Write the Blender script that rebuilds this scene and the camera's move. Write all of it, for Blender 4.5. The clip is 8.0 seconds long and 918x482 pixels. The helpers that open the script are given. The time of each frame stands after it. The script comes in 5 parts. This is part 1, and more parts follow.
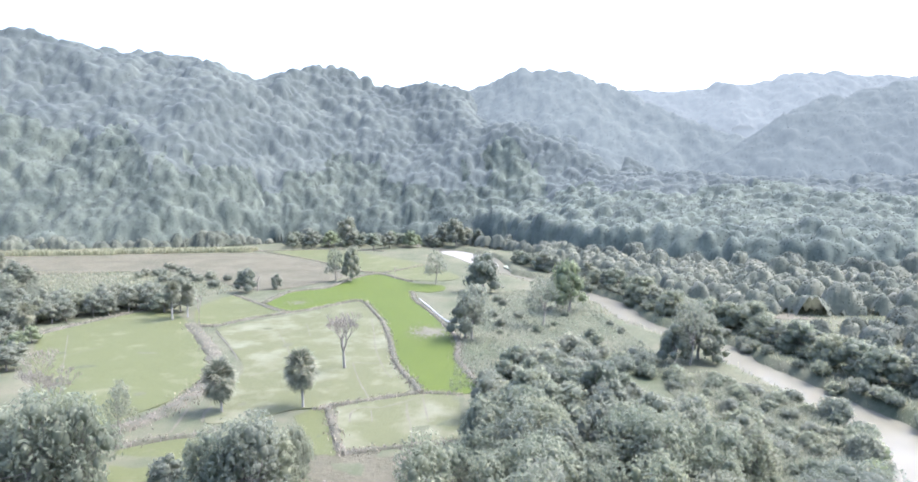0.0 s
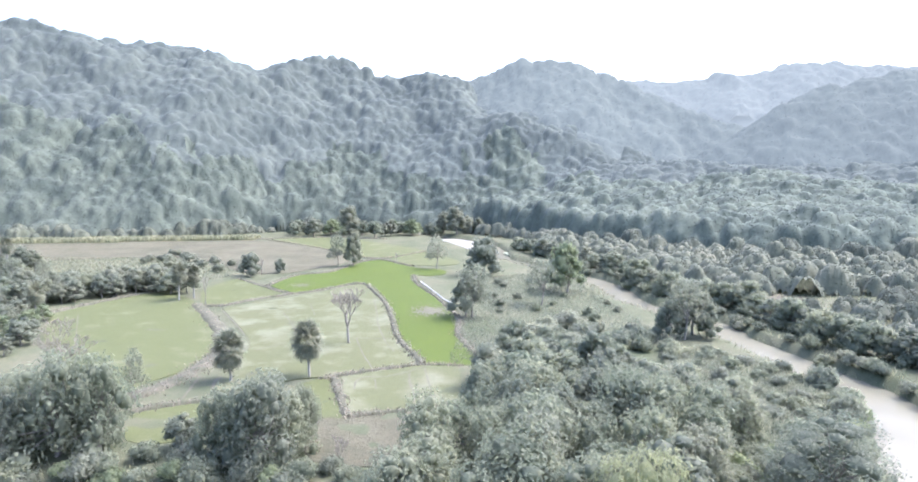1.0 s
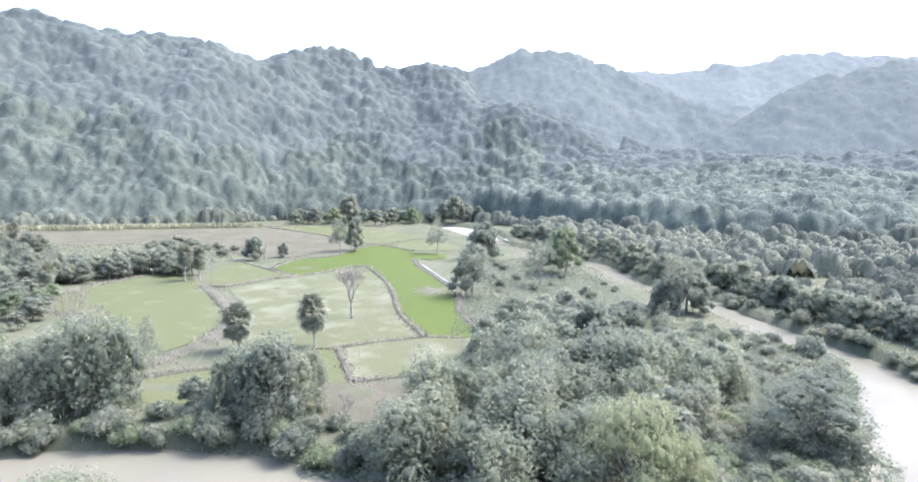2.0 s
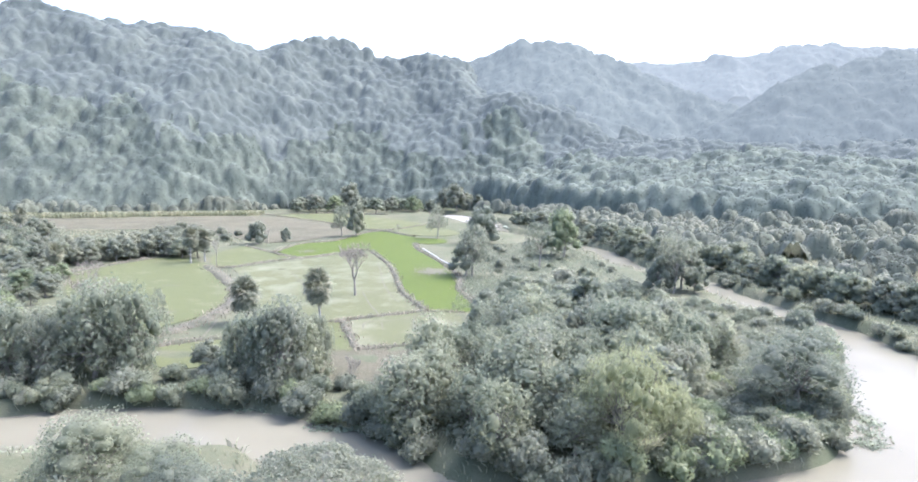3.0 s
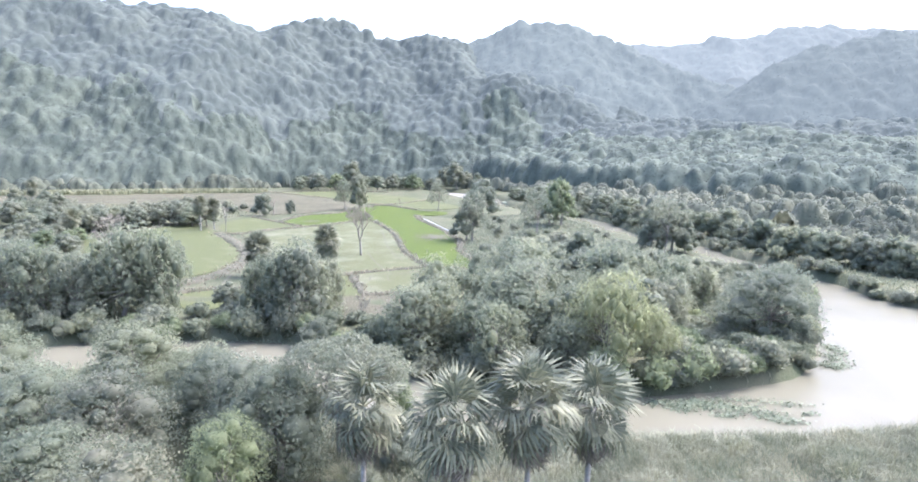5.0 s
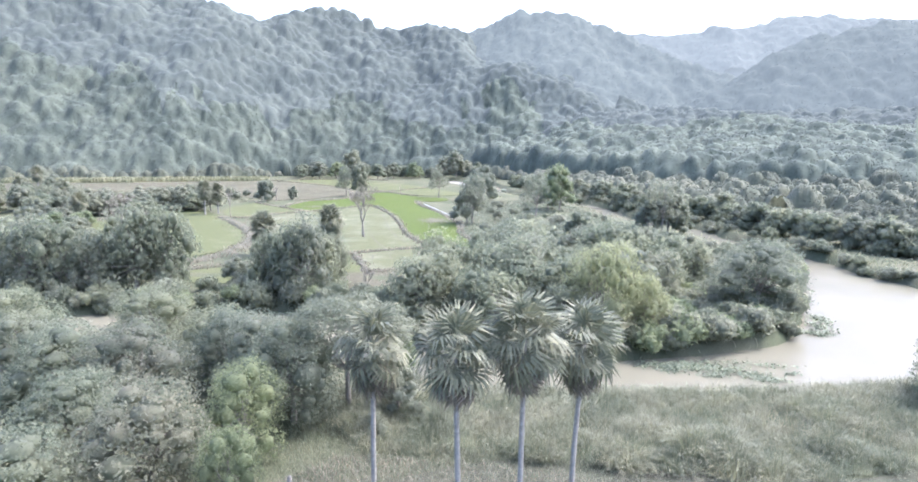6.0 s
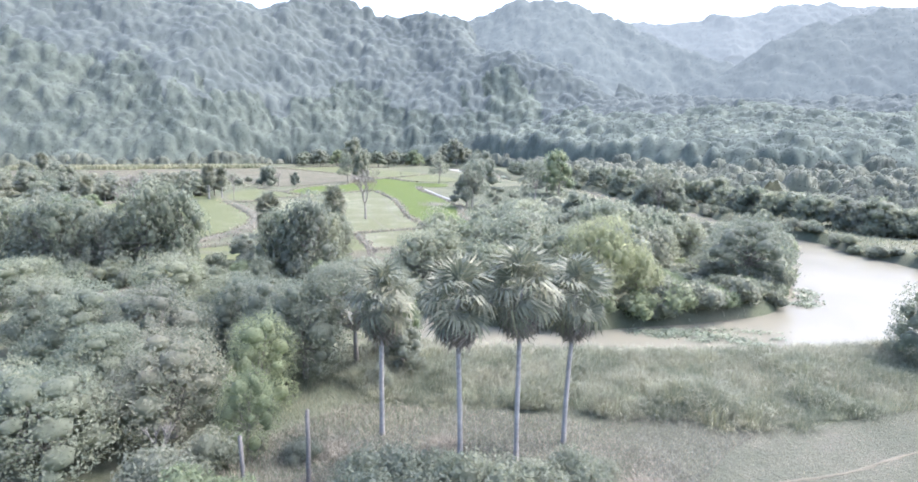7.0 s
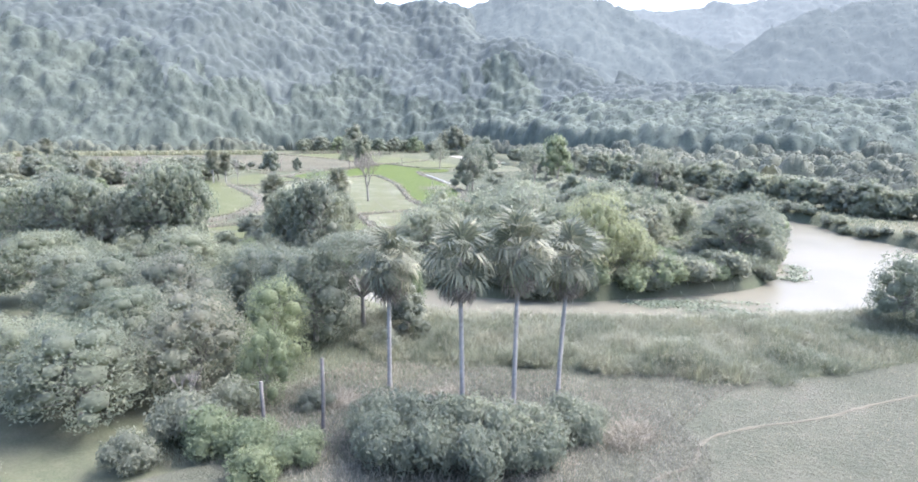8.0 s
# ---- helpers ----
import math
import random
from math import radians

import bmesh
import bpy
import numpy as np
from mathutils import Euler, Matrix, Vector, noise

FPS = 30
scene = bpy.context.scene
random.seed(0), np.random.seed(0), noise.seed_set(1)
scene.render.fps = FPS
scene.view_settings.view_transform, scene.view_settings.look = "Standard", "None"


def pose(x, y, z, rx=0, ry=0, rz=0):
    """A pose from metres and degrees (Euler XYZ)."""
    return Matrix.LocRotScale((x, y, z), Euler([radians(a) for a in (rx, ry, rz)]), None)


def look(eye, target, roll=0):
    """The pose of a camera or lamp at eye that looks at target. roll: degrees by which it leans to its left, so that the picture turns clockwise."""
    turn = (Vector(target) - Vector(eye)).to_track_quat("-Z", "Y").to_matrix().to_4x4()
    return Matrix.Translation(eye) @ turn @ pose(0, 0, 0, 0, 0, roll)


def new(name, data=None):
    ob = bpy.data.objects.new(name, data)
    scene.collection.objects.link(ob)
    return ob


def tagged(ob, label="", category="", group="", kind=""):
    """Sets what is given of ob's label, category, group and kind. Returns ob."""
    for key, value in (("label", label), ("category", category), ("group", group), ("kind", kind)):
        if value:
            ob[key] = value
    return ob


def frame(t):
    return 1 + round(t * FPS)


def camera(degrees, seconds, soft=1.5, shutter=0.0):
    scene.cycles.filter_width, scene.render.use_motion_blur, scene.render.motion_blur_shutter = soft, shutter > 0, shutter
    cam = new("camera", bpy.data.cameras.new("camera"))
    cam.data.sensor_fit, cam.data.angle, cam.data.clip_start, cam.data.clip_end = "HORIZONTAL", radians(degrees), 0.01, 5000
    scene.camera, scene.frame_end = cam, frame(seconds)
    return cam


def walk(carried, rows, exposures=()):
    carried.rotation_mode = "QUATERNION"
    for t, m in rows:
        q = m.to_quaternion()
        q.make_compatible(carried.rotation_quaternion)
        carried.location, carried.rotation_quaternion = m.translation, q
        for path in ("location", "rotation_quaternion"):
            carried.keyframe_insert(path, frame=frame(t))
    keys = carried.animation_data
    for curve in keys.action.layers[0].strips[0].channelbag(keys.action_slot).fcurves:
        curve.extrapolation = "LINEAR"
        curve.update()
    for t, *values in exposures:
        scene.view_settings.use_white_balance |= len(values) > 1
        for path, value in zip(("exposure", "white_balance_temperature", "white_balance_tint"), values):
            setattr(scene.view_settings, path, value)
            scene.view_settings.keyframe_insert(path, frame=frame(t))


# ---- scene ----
cam = camera(72.0, 8.0, 1.8)
PATH = [
    (0, (-1.114, 1.124, 47.789), (-1.2368, 3.1116, 47.6039), 0.33),
    (0.5, (-0.994, -1.214, 46.066), (-1.1171, 0.7724, 45.8710), 0.29),
    (1, (-0.854, -3.569, 44.331), (-0.9776, -1.5836, 44.1258), 0.26),
    (1.5, (-0.734, -5.933, 42.593), (-0.8576, -3.9487, 42.3781), 0.23),
    (3, (-0.628, -12.947, 37.465), (-0.7494, -10.9654, 37.2193), 0.24),
    (3.5, (-0.615, -15.270, 35.851), (-0.7355, -13.2897, 35.5964), 0.23),
    (4, (-0.614, -17.569, 34.335), (-0.7338, -15.5900, 34.0703), 0.22),
    (4.5, (-0.576, -19.822, 32.955), (-0.6947, -17.8444, 32.6797), 0.20),
    (6, (-0.371, -26.365, 29.366), (-0.4885, -24.3926, 29.0541), 0.20),
    (6.5, (-0.316, -28.514, 28.352), (-0.4330, -26.5442, 28.0259), 0.19),
    (7, (-0.262, -30.632, 27.524), (-0.3785, -28.6644, 27.1824), 0.18),
    (7.5, (-0.244, -32.718, 26.837), (-0.3601, -30.7534, 26.4791), 0.19),
    (8, (-0.203, -34.743, 26.158), (-0.3189, -32.7823, 25.7823), 0.20),
]
walk(cam, [(t, look(eye, target, roll)) for t, eye, target, roll in PATH], [(0.0, 2.63, 5660, 18), (8.0, 2.63, 5660, 18)])

# ---- world, sun, exposure ----
SUN_AZ, SUN_EL = 66.0, 54.0          # degrees from +y towards +x, and up
world = bpy.data.worlds.new("sky")
scene.world = world
world.use_nodes = True
wn = world.node_tree
wn.nodes.clear()
sky = wn.nodes.new("ShaderNodeTexSky")
sky.sky_type, sky.sun_disc = "NISHITA", False
sky.sun_elevation, sky.sun_rotation = radians(SUN_EL), radians(SUN_AZ)
sky.air_density, sky.dust_density, sky.ozone_density, sky.altitude = 1.0, 6.0, 1.0, 50.0
bg = wn.nodes.new("ShaderNodeBackground")
bg.inputs["Strength"].default_value = 0.15
wout = wn.nodes.new("ShaderNodeOutputWorld")
wn.links.new(sky.outputs[0], bg.inputs[0])
wn.links.new(bg.outputs[0], wout.inputs[0])
sun_data = bpy.data.lights.new("sun", "SUN")
sun_data.energy, sun_data.angle, sun_data.color = 0.72, radians(4.0), (1.0, 0.955, 0.88)
sun = new("sun", sun_data)
az, el = radians(SUN_AZ), radians(SUN_EL)
TO_SUN = Vector((math.sin(az) * math.cos(el), math.cos(az) * math.cos(el), math.sin(el)))
sun.matrix_world = look(TO_SUN * 300, (0, 0, 0))
tagged(sun, "hazy white tropical sun", "sun", kind="structure")

# ---- materials ----


def mat(name):
    m = bpy.data.materials.new(name)
    m.use_nodes = True
    m.node_tree.nodes.clear()
    return m, m.node_tree


def nd(nt, kind, **values):
    n = nt.nodes.new(kind)
    for key, value in values.items():
        n.inputs[key].default_value = value
    return n


def noise_fac(nt, scale, detail=3.0, rough=0.55, vector=None):
    n = nd(nt, "ShaderNodeTexNoise", Scale=scale, Detail=detail, Roughness=rough)
    if vector is None:
        geo = nt.nodes.new("ShaderNodeNewGeometry")
        vector = geo.outputs["Position"]
    nt.links.new(vector, n.inputs["Vector"])
    return n.outputs["Fac"]


def ramp(nt, fac, stops):
    r = nt.nodes.new("ShaderNodeValToRGB")
    e = r.color_ramp.elements
    while len(e) < len(stops):
        e.new(0.5)
    for i, (pos, col) in enumerate(stops):
        e[i].position, e[i].color = pos, (*col, 1.0)
    nt.links.new(fac, r.inputs["Fac"])
    return r.outputs["Color"]


def mix_col(nt, fac, a, b, mode="MIX"):
    n = nt.nodes.new("ShaderNodeMix")
    n.data_type, n.blend_type = "RGBA", mode
    for sock, v in ((n.inputs["Factor"], fac), (n.inputs["A"], a), (n.inputs["B"], b)):
        if isinstance(v, bpy.types.NodeSocket):
            nt.links.new(v, sock)
        else:
            sock.default_value = v if isinstance(v, float) else (*v, 1.0)
    return n.outputs["Result"]


def math_node(nt, op, a, b):
    n = nt.nodes.new("ShaderNodeMath")
    n.operation = op
    for sock, v in zip(n.inputs, (a, b)):
        if isinstance(v, bpy.types.NodeSocket):
            nt.links.new(v, sock)
        else:
            sock.default_value = v
    return n.outputs[0]


def bump(nt, height, strength, distance):
    b = nd(nt, "ShaderNodeBump", Strength=strength, Distance=distance)
    nt.links.new(height, b.inputs["Height"])
    return b.outputs["Normal"]


def surface(nt, colour, rough=0.8, spec=0.3, normal=None, through_light=0.0, sheen=0.0, glow=None):
    p = nd(nt, "ShaderNodeBsdfPrincipled", Roughness=rough)
    p.inputs["Specular IOR Level"].default_value = spec
    p.inputs["Sheen Weight"].default_value = sheen
    p.inputs["Sheen Roughness"].default_value = 0.75
    p.inputs["Sheen Tint"].default_value = (0.92, 0.96, 1.0, 1.0)
    if isinstance(colour, bpy.types.NodeSocket):
        nt.links.new(colour, p.inputs["Base Color"])
    else:
        p.inputs["Base Color"].default_value = (*colour, 1.0)
    if normal is not None:
        nt.links.new(normal, p.inputs["Normal"])
    # emission, used to imitate haze on far foliage
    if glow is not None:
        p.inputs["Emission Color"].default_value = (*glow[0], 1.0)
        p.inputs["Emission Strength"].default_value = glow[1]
    out = nt.nodes.new("ShaderNodeOutputMaterial")
    last = p.outputs[0]
    if through_light > 0:
        tr = nt.nodes.new("ShaderNodeBsdfTranslucent")
        if isinstance(colour, bpy.types.NodeSocket):
            nt.links.new(colour, tr.inputs["Color"])
        else:
            tr.inputs["Color"].default_value = (*colour, 1.0)
        mx = nt.nodes.new("ShaderNodeMixShader")
        mx.inputs[0].default_value = through_light
        nt.links.new(last, mx.inputs[1])
        nt.links.new(tr.outputs[0], mx.inputs[2])
        last = mx.outputs[0]
    nt.links.new(last, out.inputs["Surface"])


def leaf_material(name, dark, light, patch=0.12, rough=0.66, spec=0.18, through_light=0.62, sheen=0.10, glow=None, relief=None, vary=1.0):
    """Foliage: patches of hue at crown size, and every leaf a little of its own."""
    m, nt = mat(name)
    geo = nt.nodes.new("ShaderNodeNewGeometry")
    big = noise_fac(nt, patch, 2.0)
    a = ramp(nt, big, [(0.3, dark), (0.7, light)])
    own = ramp(nt, geo.outputs["Random Per Island"], [(0.0, (1 - 0.32 * vary, 1 - 0.30 * vary, 1 - 0.36 * vary)), (0.6, (1.0, 1.0, 1.0)), (1.0, (1 + 0.35 * vary, 1 + 0.30 * vary, 1 + 0.2 * vary))])
    each = nt.nodes.new("ShaderNodeObjectInfo")
    tone = ramp(nt, each.outputs["Random"], [(0.0, (0.84, 0.87, 0.87)), (0.5, (1.0, 1.0, 1.0)), (1.0, (1.10, 1.08, 1.03))])
    a = mix_col(nt, 1.0, a, tone, "MULTIPLY")
    a = mix_col(nt, 1.0, a, own, "MULTIPLY")
    normal = None
    if relief is not None:
        # clumps of leaves on far crowns
        clump = noise_fac(nt, relief[0], 4.0, 0.7)
        a = mix_col(nt, 1.0, a, ramp(nt, clump, [(0.32, (1 - 0.32 * vary, 1 - 0.30 * vary, 1 - 0.30 * vary)), (0.68, (1 + 0.30 * vary, 1 + 0.28 * vary, 1 + 0.22 * vary))]), "MULTIPLY")
        normal = bump(nt, clump, relief[1], relief[2])
    surface(nt, a, rough, spec, normal, through_light, sheen, glow)
    return m


LEAF = leaf_material("leaf_green", (0.166, 0.193, 0.136), (0.240, 0.260, 0.182), relief=(2.2, 0.4, 0.12), vary=0.4)
LEAF_DARK = leaf_material("leaf_dark", (0.139, 0.165, 0.123), (0.208, 0.229, 0.170), relief=(2.2, 0.4, 0.12), vary=0.4)
LEAF_GREY = leaf_material("leaf_grey", (0.168, 0.190, 0.140), (0.232, 0.246, 0.184), relief=(2.2, 0.4, 0.12), vary=0.4)
LEAF_LIGHT = leaf_material("leaf_yellow_green", (0.232, 0.256, 0.142), (0.300, 0.318, 0.190), relief=(2.2, 0.4, 0.12), vary=0.4)
LEAF_FRESH = leaf_material("leaf_fresh_green", (0.158, 0.196, 0.114), (0.226, 0.262, 0.155), relief=(2.2, 0.4, 0.12), vary=0.4)
LEAF_FLUSH = leaf_material("leaf_flush", (0.153, 0.176, 0.129), (0.233, 0.234, 0.176), 0.35, relief=(2.2, 0.4, 0.12), vary=0.4)
LEAF_FAR = leaf_material("leaf_far_forest", (0.065, 0.083, 0.068), (0.124, 0.144, 0.114), 0.035, 0.9, 0.03, 0.25, 0.08, None, (0.168, 0.150, 0.636), 0.6)
LEAF_GROVE = leaf_material("leaf_grove", (0.074, 0.088, 0.066), (0.143, 0.152, 0.114), 0.09, 0.85, 0.05, 0.3, 0.08, None, (0.367, 0.200, 0.424), 0.7)
# bluish emission on these leaves stands in for haze
LEAF_RIDGE_HAZE = leaf_material("leaf_ridge_haze_glow", (0.048, 0.061, 0.056), (0.086, 0.101, 0.089), 0.03, 0.9, 0.03, 0.25, 0.06, ((0.42, 0.485, 0.505), 0.046), (0.15, 0.15, 0.6), 0.6)
PALM_LEAF = leaf_material("palm_leaf", (0.118, 0.134, 0.093), (0.194, 0.202, 0.140), 0.5, 0.55, 0.28, 0.35, 0.03)
PALM_DRY = leaf_material("palm_dry_leaf", (0.142, 0.126, 0.106), (0.215, 0.192, 0.161), 0.5, 0.65, 0.2, 0.2)
REED = leaf_material("reed_blades", (0.152, 0.172, 0.114), (0.242, 0.246, 0.173), 0.16, 0.65, 0.22, 0.45)
DRY_GRASS = leaf_material("dry_grass_blades", (0.173, 0.167, 0.127), (0.252, 0.234, 0.182), 0.2, 0.65, 0.2, 0.3)
CANE = leaf_material("cane_blades", (0.221, 0.238, 0.138), (0.323, 0.315, 0.193), 0.1, 0.6, 0.3, 0.35)
HYACINTH = leaf_material("floating_weed", (0.116, 0.145, 0.091), (0.173, 0.198, 0.125), 0.4, 0.65, 0.2, 0.2)


def bark_material(name, dark, light, scale=3.0):
    m, nt = mat(name)
    tc = nt.nodes.new("ShaderNodeTexCoord")
    n = noise_fac(nt, scale, 5.0, 0.65, tc.outputs["Object"])
    surface(nt, ramp(nt, n, [(0.3, dark), (0.7, light)]), 0.85, 0.2, bump(nt, n, 0.5, 0.03))
    return m


BARK = bark_material("bark", (0.119, 0.112, 0.092), (0.259, 0.246, 0.210))
PALM_BARK = bark_material("palm_bark", (0.165, 0.160, 0.142), (0.300, 0.292, 0.265), 4.0)


PALM_STALK = bark_material("palm_stalk", (0.196, 0.203, 0.140), (0.280, 0.280, 0.203), 6.0)


def soil_material(name, stops, fine=(2.2, 0.35), coarse=0.05, relief=0.5, grain=9.0):
    """Soil and grass: broad patches, blotches and grain."""
    m, nt = mat(name)
    broad = noise_fac(nt, coarse, 3.0, 0.6)
    mid = noise_fac(nt, 0.45, 4.0, 0.65)
    small = noise_fac(nt, fine[0], 5.0, 0.7)
    f = math_node(nt, "ADD", math_node(nt, "MULTIPLY", broad, 0.5), math_node(nt, "MULTIPLY", mid, 0.3))
    f = math_node(nt, "ADD", f, math_node(nt, "MULTIPLY", small, 0.2))
    col = ramp(nt, f, stops)
    g = noise_fac(nt, grain, 2.0)
    col = mix_col(nt, 1.0, col, ramp(nt, g, [(0.3, (0.78, 0.78, 0.78)), (0.7, (1.18, 1.18, 1.18))]), "MULTIPLY")
    surface(nt, col, 0.95, 0.15, bump(nt, small, relief, fine[1]))
    return m


GROUND = soil_material("scrub_ground", [(0.38, (0.053, 0.065, 0.036)), (0.50, (0.079, 0.086, 0.053)), (0.60, (0.100, 0.101, 0.066))])
MEADOW = soil_material("mown_meadow", [(0.36, (0.057, 0.064, 0.043)), (0.52, (0.080, 0.084, 0.059)), (0.66, (0.102, 0.099, 0.076))], (2.4, 0.3), 0.08, 1.0, 12.0)
PLOUGHED = soil_material("fallow_soil", [(0.38, (0.064, 0.066, 0.043)), (0.52, (0.091, 0.088, 0.060)), (0.64, (0.105, 0.104, 0.073))], (1.4, 0.5), 0.06, 1.0, 3.0)
DIKE = soil_material("dike_grass", [(0.38, (0.050, 0.055, 0.034)), (0.52, (0.083, 0.081, 0.059)), (0.66, (0.126, 0.116, 0.091))], (3.0, 0.2), 0.3)
SAND = soil_material("bare_path", [(0.35, (0.084, 0.078, 0.056)), (0.60, (0.111, 0.105, 0.076))], (3.0, 0.05), 0.3)
SALT = soil_material("pale_dried_track", [(0.35, (0.086, 0.086, 0.060)), (0.65, (0.122, 0.120, 0.092))], (3.0, 0.03), 0.3)


def rice_material(name, low, high, bare, bare_from):
    """Young rice in shallow beds: rows, thin stands and bare whitish mud."""
    m, nt = mat(name)
    broad = noise_fac(nt, 0.07, 3.0, 0.6)
    fine = noise_fac(nt, 2.8, 4.0, 0.7)
    tc = nt.nodes.new("ShaderNodeNewGeometry")
    w = nd(nt, "ShaderNodeTexWave", Scale=0.55, Distortion=3.0, Detail=2.0)
    w.inputs["Detail Scale"].default_value = 0.6
    nt.links.new(tc.outputs["Position"], w.inputs["Vector"])
    green = mix_col(nt, broad, low, high)
    green = mix_col(nt, 1.0, green, ramp(nt, fine, [(0.3, (0.84, 0.86, 0.8)), (0.7, (1.14, 1.12, 1.1))]), "MULTIPLY")
    green = mix_col(nt, 1.0, green, ramp(nt, w.outputs["Fac"], [(0.0, (0.94, 0.95, 0.93)), (1.0, (1.05, 1.04, 1.05))]), "MULTIPLY")
    mud = noise_fac(nt, 0.11, 6.0, 0.62)
    col = mix_col(nt, ramp(nt, mud, [(bare_from, (0, 0, 0)), (bare_from + 0.20, (1, 1, 1))]), green, bare)
    surface(nt, col, 0.8, 0.2, bump(nt, fine, 0.5, 0.15))
    return m


RICE_BRIGHT = rice_material("rice_bright", (0.041, 0.062, 0.007), (0.053, 0.074, 0.008), (0.111, 0.122, 0.064), 0.66)
RICE_PALE = rice_material("rice_pale", (0.062, 0.071, 0.028), (0.072, 0.082, 0.035), (0.112, 0.117, 0.068), 0.55)
RICE_THIN = rice_material("rice_thin", (0.066, 0.073, 0.034), (0.077, 0.084, 0.041), (0.118, 0.122, 0.078), 0.47)

WATER, nt = mat("muddy_water")
ripple = noise_fac(nt, 0.9, 3.0, 0.6)
silt = noise_fac(nt, 0.05, 3.0, 0.5)
surface(nt, ramp(nt, silt, [(0.35, (0.120, 0.117, 0.086)), (0.65, (0.138, 0.135, 0.101))]), 0.25, 0.04, bump(nt, ripple, 0.10, 0.04))
FOAM, nt = mat("white_water")
surface(nt, ramp(nt, noise_fac(nt, 0.8, 5.0, 0.7), [(0.35, (0.130, 0.124, 0.100)), (0.66, (0.250, 0.246, 0.225))]), 0.5, 0.4, bump(nt, noise_fac(nt, 1.5, 4.0), 0.6, 0.2))


# far ranges: haze is put in as pale emission, stronger on the farther one
RANGE_MID_HAZE = leaf_material("range_mid_haze_glow", (0.028, 0.035, 0.034), (0.045, 0.053, 0.050), 0.02, 0.9, 0.02, 0.1, 0.0, ((0.43, 0.490, 0.495), 0.118), (0.13, 0.15, 0.6), 0.6)
RANGE_FAR_HAZE = leaf_material("range_far_haze_glow", (0.026, 0.032, 0.033), (0.038, 0.044, 0.044), 0.02, 0.9, 0.02, 0.1, 0.0, ((0.45, 0.500, 0.505), 0.17), (0.12, 0.15, 0.6), 0.5)
HILL_FLOOR = leaf_material("canopy_between_crowns", (0.062, 0.077, 0.062), (0.110, 0.126, 0.100), 0.03, 0.85, 0.05, 0.3, 0.0, None, (0.3, 0.6, 2.0), 0.5)
WOOD, nt = mat("weathered_post")
surface(nt, ramp(nt, noise_fac(nt, 6.0, 5.0, 0.7), [(0.3, (0.075, 0.072, 0.064)), (0.7, (0.165, 0.158, 0.142))]), 0.9, 0.2)
PALE_EDGE, nt = mat("whitish_dike_edge")
surface(nt, ramp(nt, noise_fac(nt, 1.5, 4.0, 0.6), [(0.3, (0.364, 0.364, 0.336)), (0.7, (0.560, 0.560, 0.518))]), 0.5, 0.4)

# ---- helpers of the building ----
rng = np.random.default_rng(7)


def mesh_of(name, verts, polys, mats, slots=None, smooth=False):
    """A mesh from an (n,3) array and a list of (m,k) index arrays; slots: the material slot of each of those arrays."""
    verts = np.asarray(verts, dtype=np.float32)
    me = bpy.data.meshes.new(name)
    me.vertices.add(len(verts))
    me.vertices.foreach_set("co", verts.ravel())
    polys = [np.asarray(p, dtype=np.int32) for p in polys]
    loops = np.concatenate([p.ravel() for p in polys])
    sizes = np.concatenate([np.full(len(p), p.shape[1], dtype=np.int32) for p in polys])
    starts = np.concatenate(([0], np.cumsum(sizes)[:-1])).astype(np.int32)
    me.loops.add(len(loops))
    me.loops.foreach_set("vertex_index", loops)
    me.polygons.add(len(sizes))
    me.polygons.foreach_set("loop_start", starts)
    for m in mats:
        me.materials.append(m)
    if slots is not None:
        me.polygons.foreach_set("material_index", np.concatenate([np.full(len(p), s, dtype=np.int32) for p, s in zip(polys, slots)]))
    me.update(calc_edges=True)
    me.polygons.foreach_set("use_smooth", np.full(len(sizes), smooth))
    return me


def part(name, me, parent, label="", m=None):
    ob = new(name, me)
    ob.parent = parent
    if m is not None:
        ob.matrix_basis = m
    return tagged(ob, label)


def empty(name, m, label, category, group=""):
    ob = new(name)
    ob.empty_display_size = 0.5
    ob.matrix_basis = m
    return tagged(ob, label, category, group)


def inside(poly, x, y):
    """Which of the places lie in the polygon."""
    r = np.zeros(len(x), dtype=bool)
    n = len(poly)
    for i in range(n):
        (x0, y0), (x1, y1) = poly[i], poly[(i + 1) % n]
        cross = (y0 > y) != (y1 > y)
        with np.errstate(divide="ignore", invalid="ignore"):
            r ^= cross & (x < (x1 - x0) * (y - y0) / (y1 - y0 + 1e-12) + x0)
    return r


def sample(poly, count, keep=None):
    """Random places in a polygon."""
    p = np.array(poly)
    lo, hi = p.min(0), p.max(0)
    got = np.zeros((0, 2))
    while len(got) < count:
        c = rng.uniform(lo, hi, (count * 2, 2))
        c = c[inside(poly, c[:, 0], c[:, 1])]
        if keep is not None:
            c = c[keep(c)]
        got = np.concatenate((got, c))
    return got[:count]


def spaced(poly, gap, jitter=0.42):
    """Jittered grid places in a polygon."""
    p = np.array(poly)
    lo, hi = p.min(0), p.max(0)
    gx, gy = np.meshgrid(np.arange(lo[0], hi[0], gap), np.arange(lo[1], hi[1], gap))
    c = np.stack((gx.ravel(), gy.ravel()), 1)
    c[:, 0] += (np.round(c[:, 1] / gap) % 2) * gap * 0.5
    c += rng.uniform(-jitter, jitter, c.shape) * gap
    return c[inside(poly, c[:, 0], c[:, 1])]


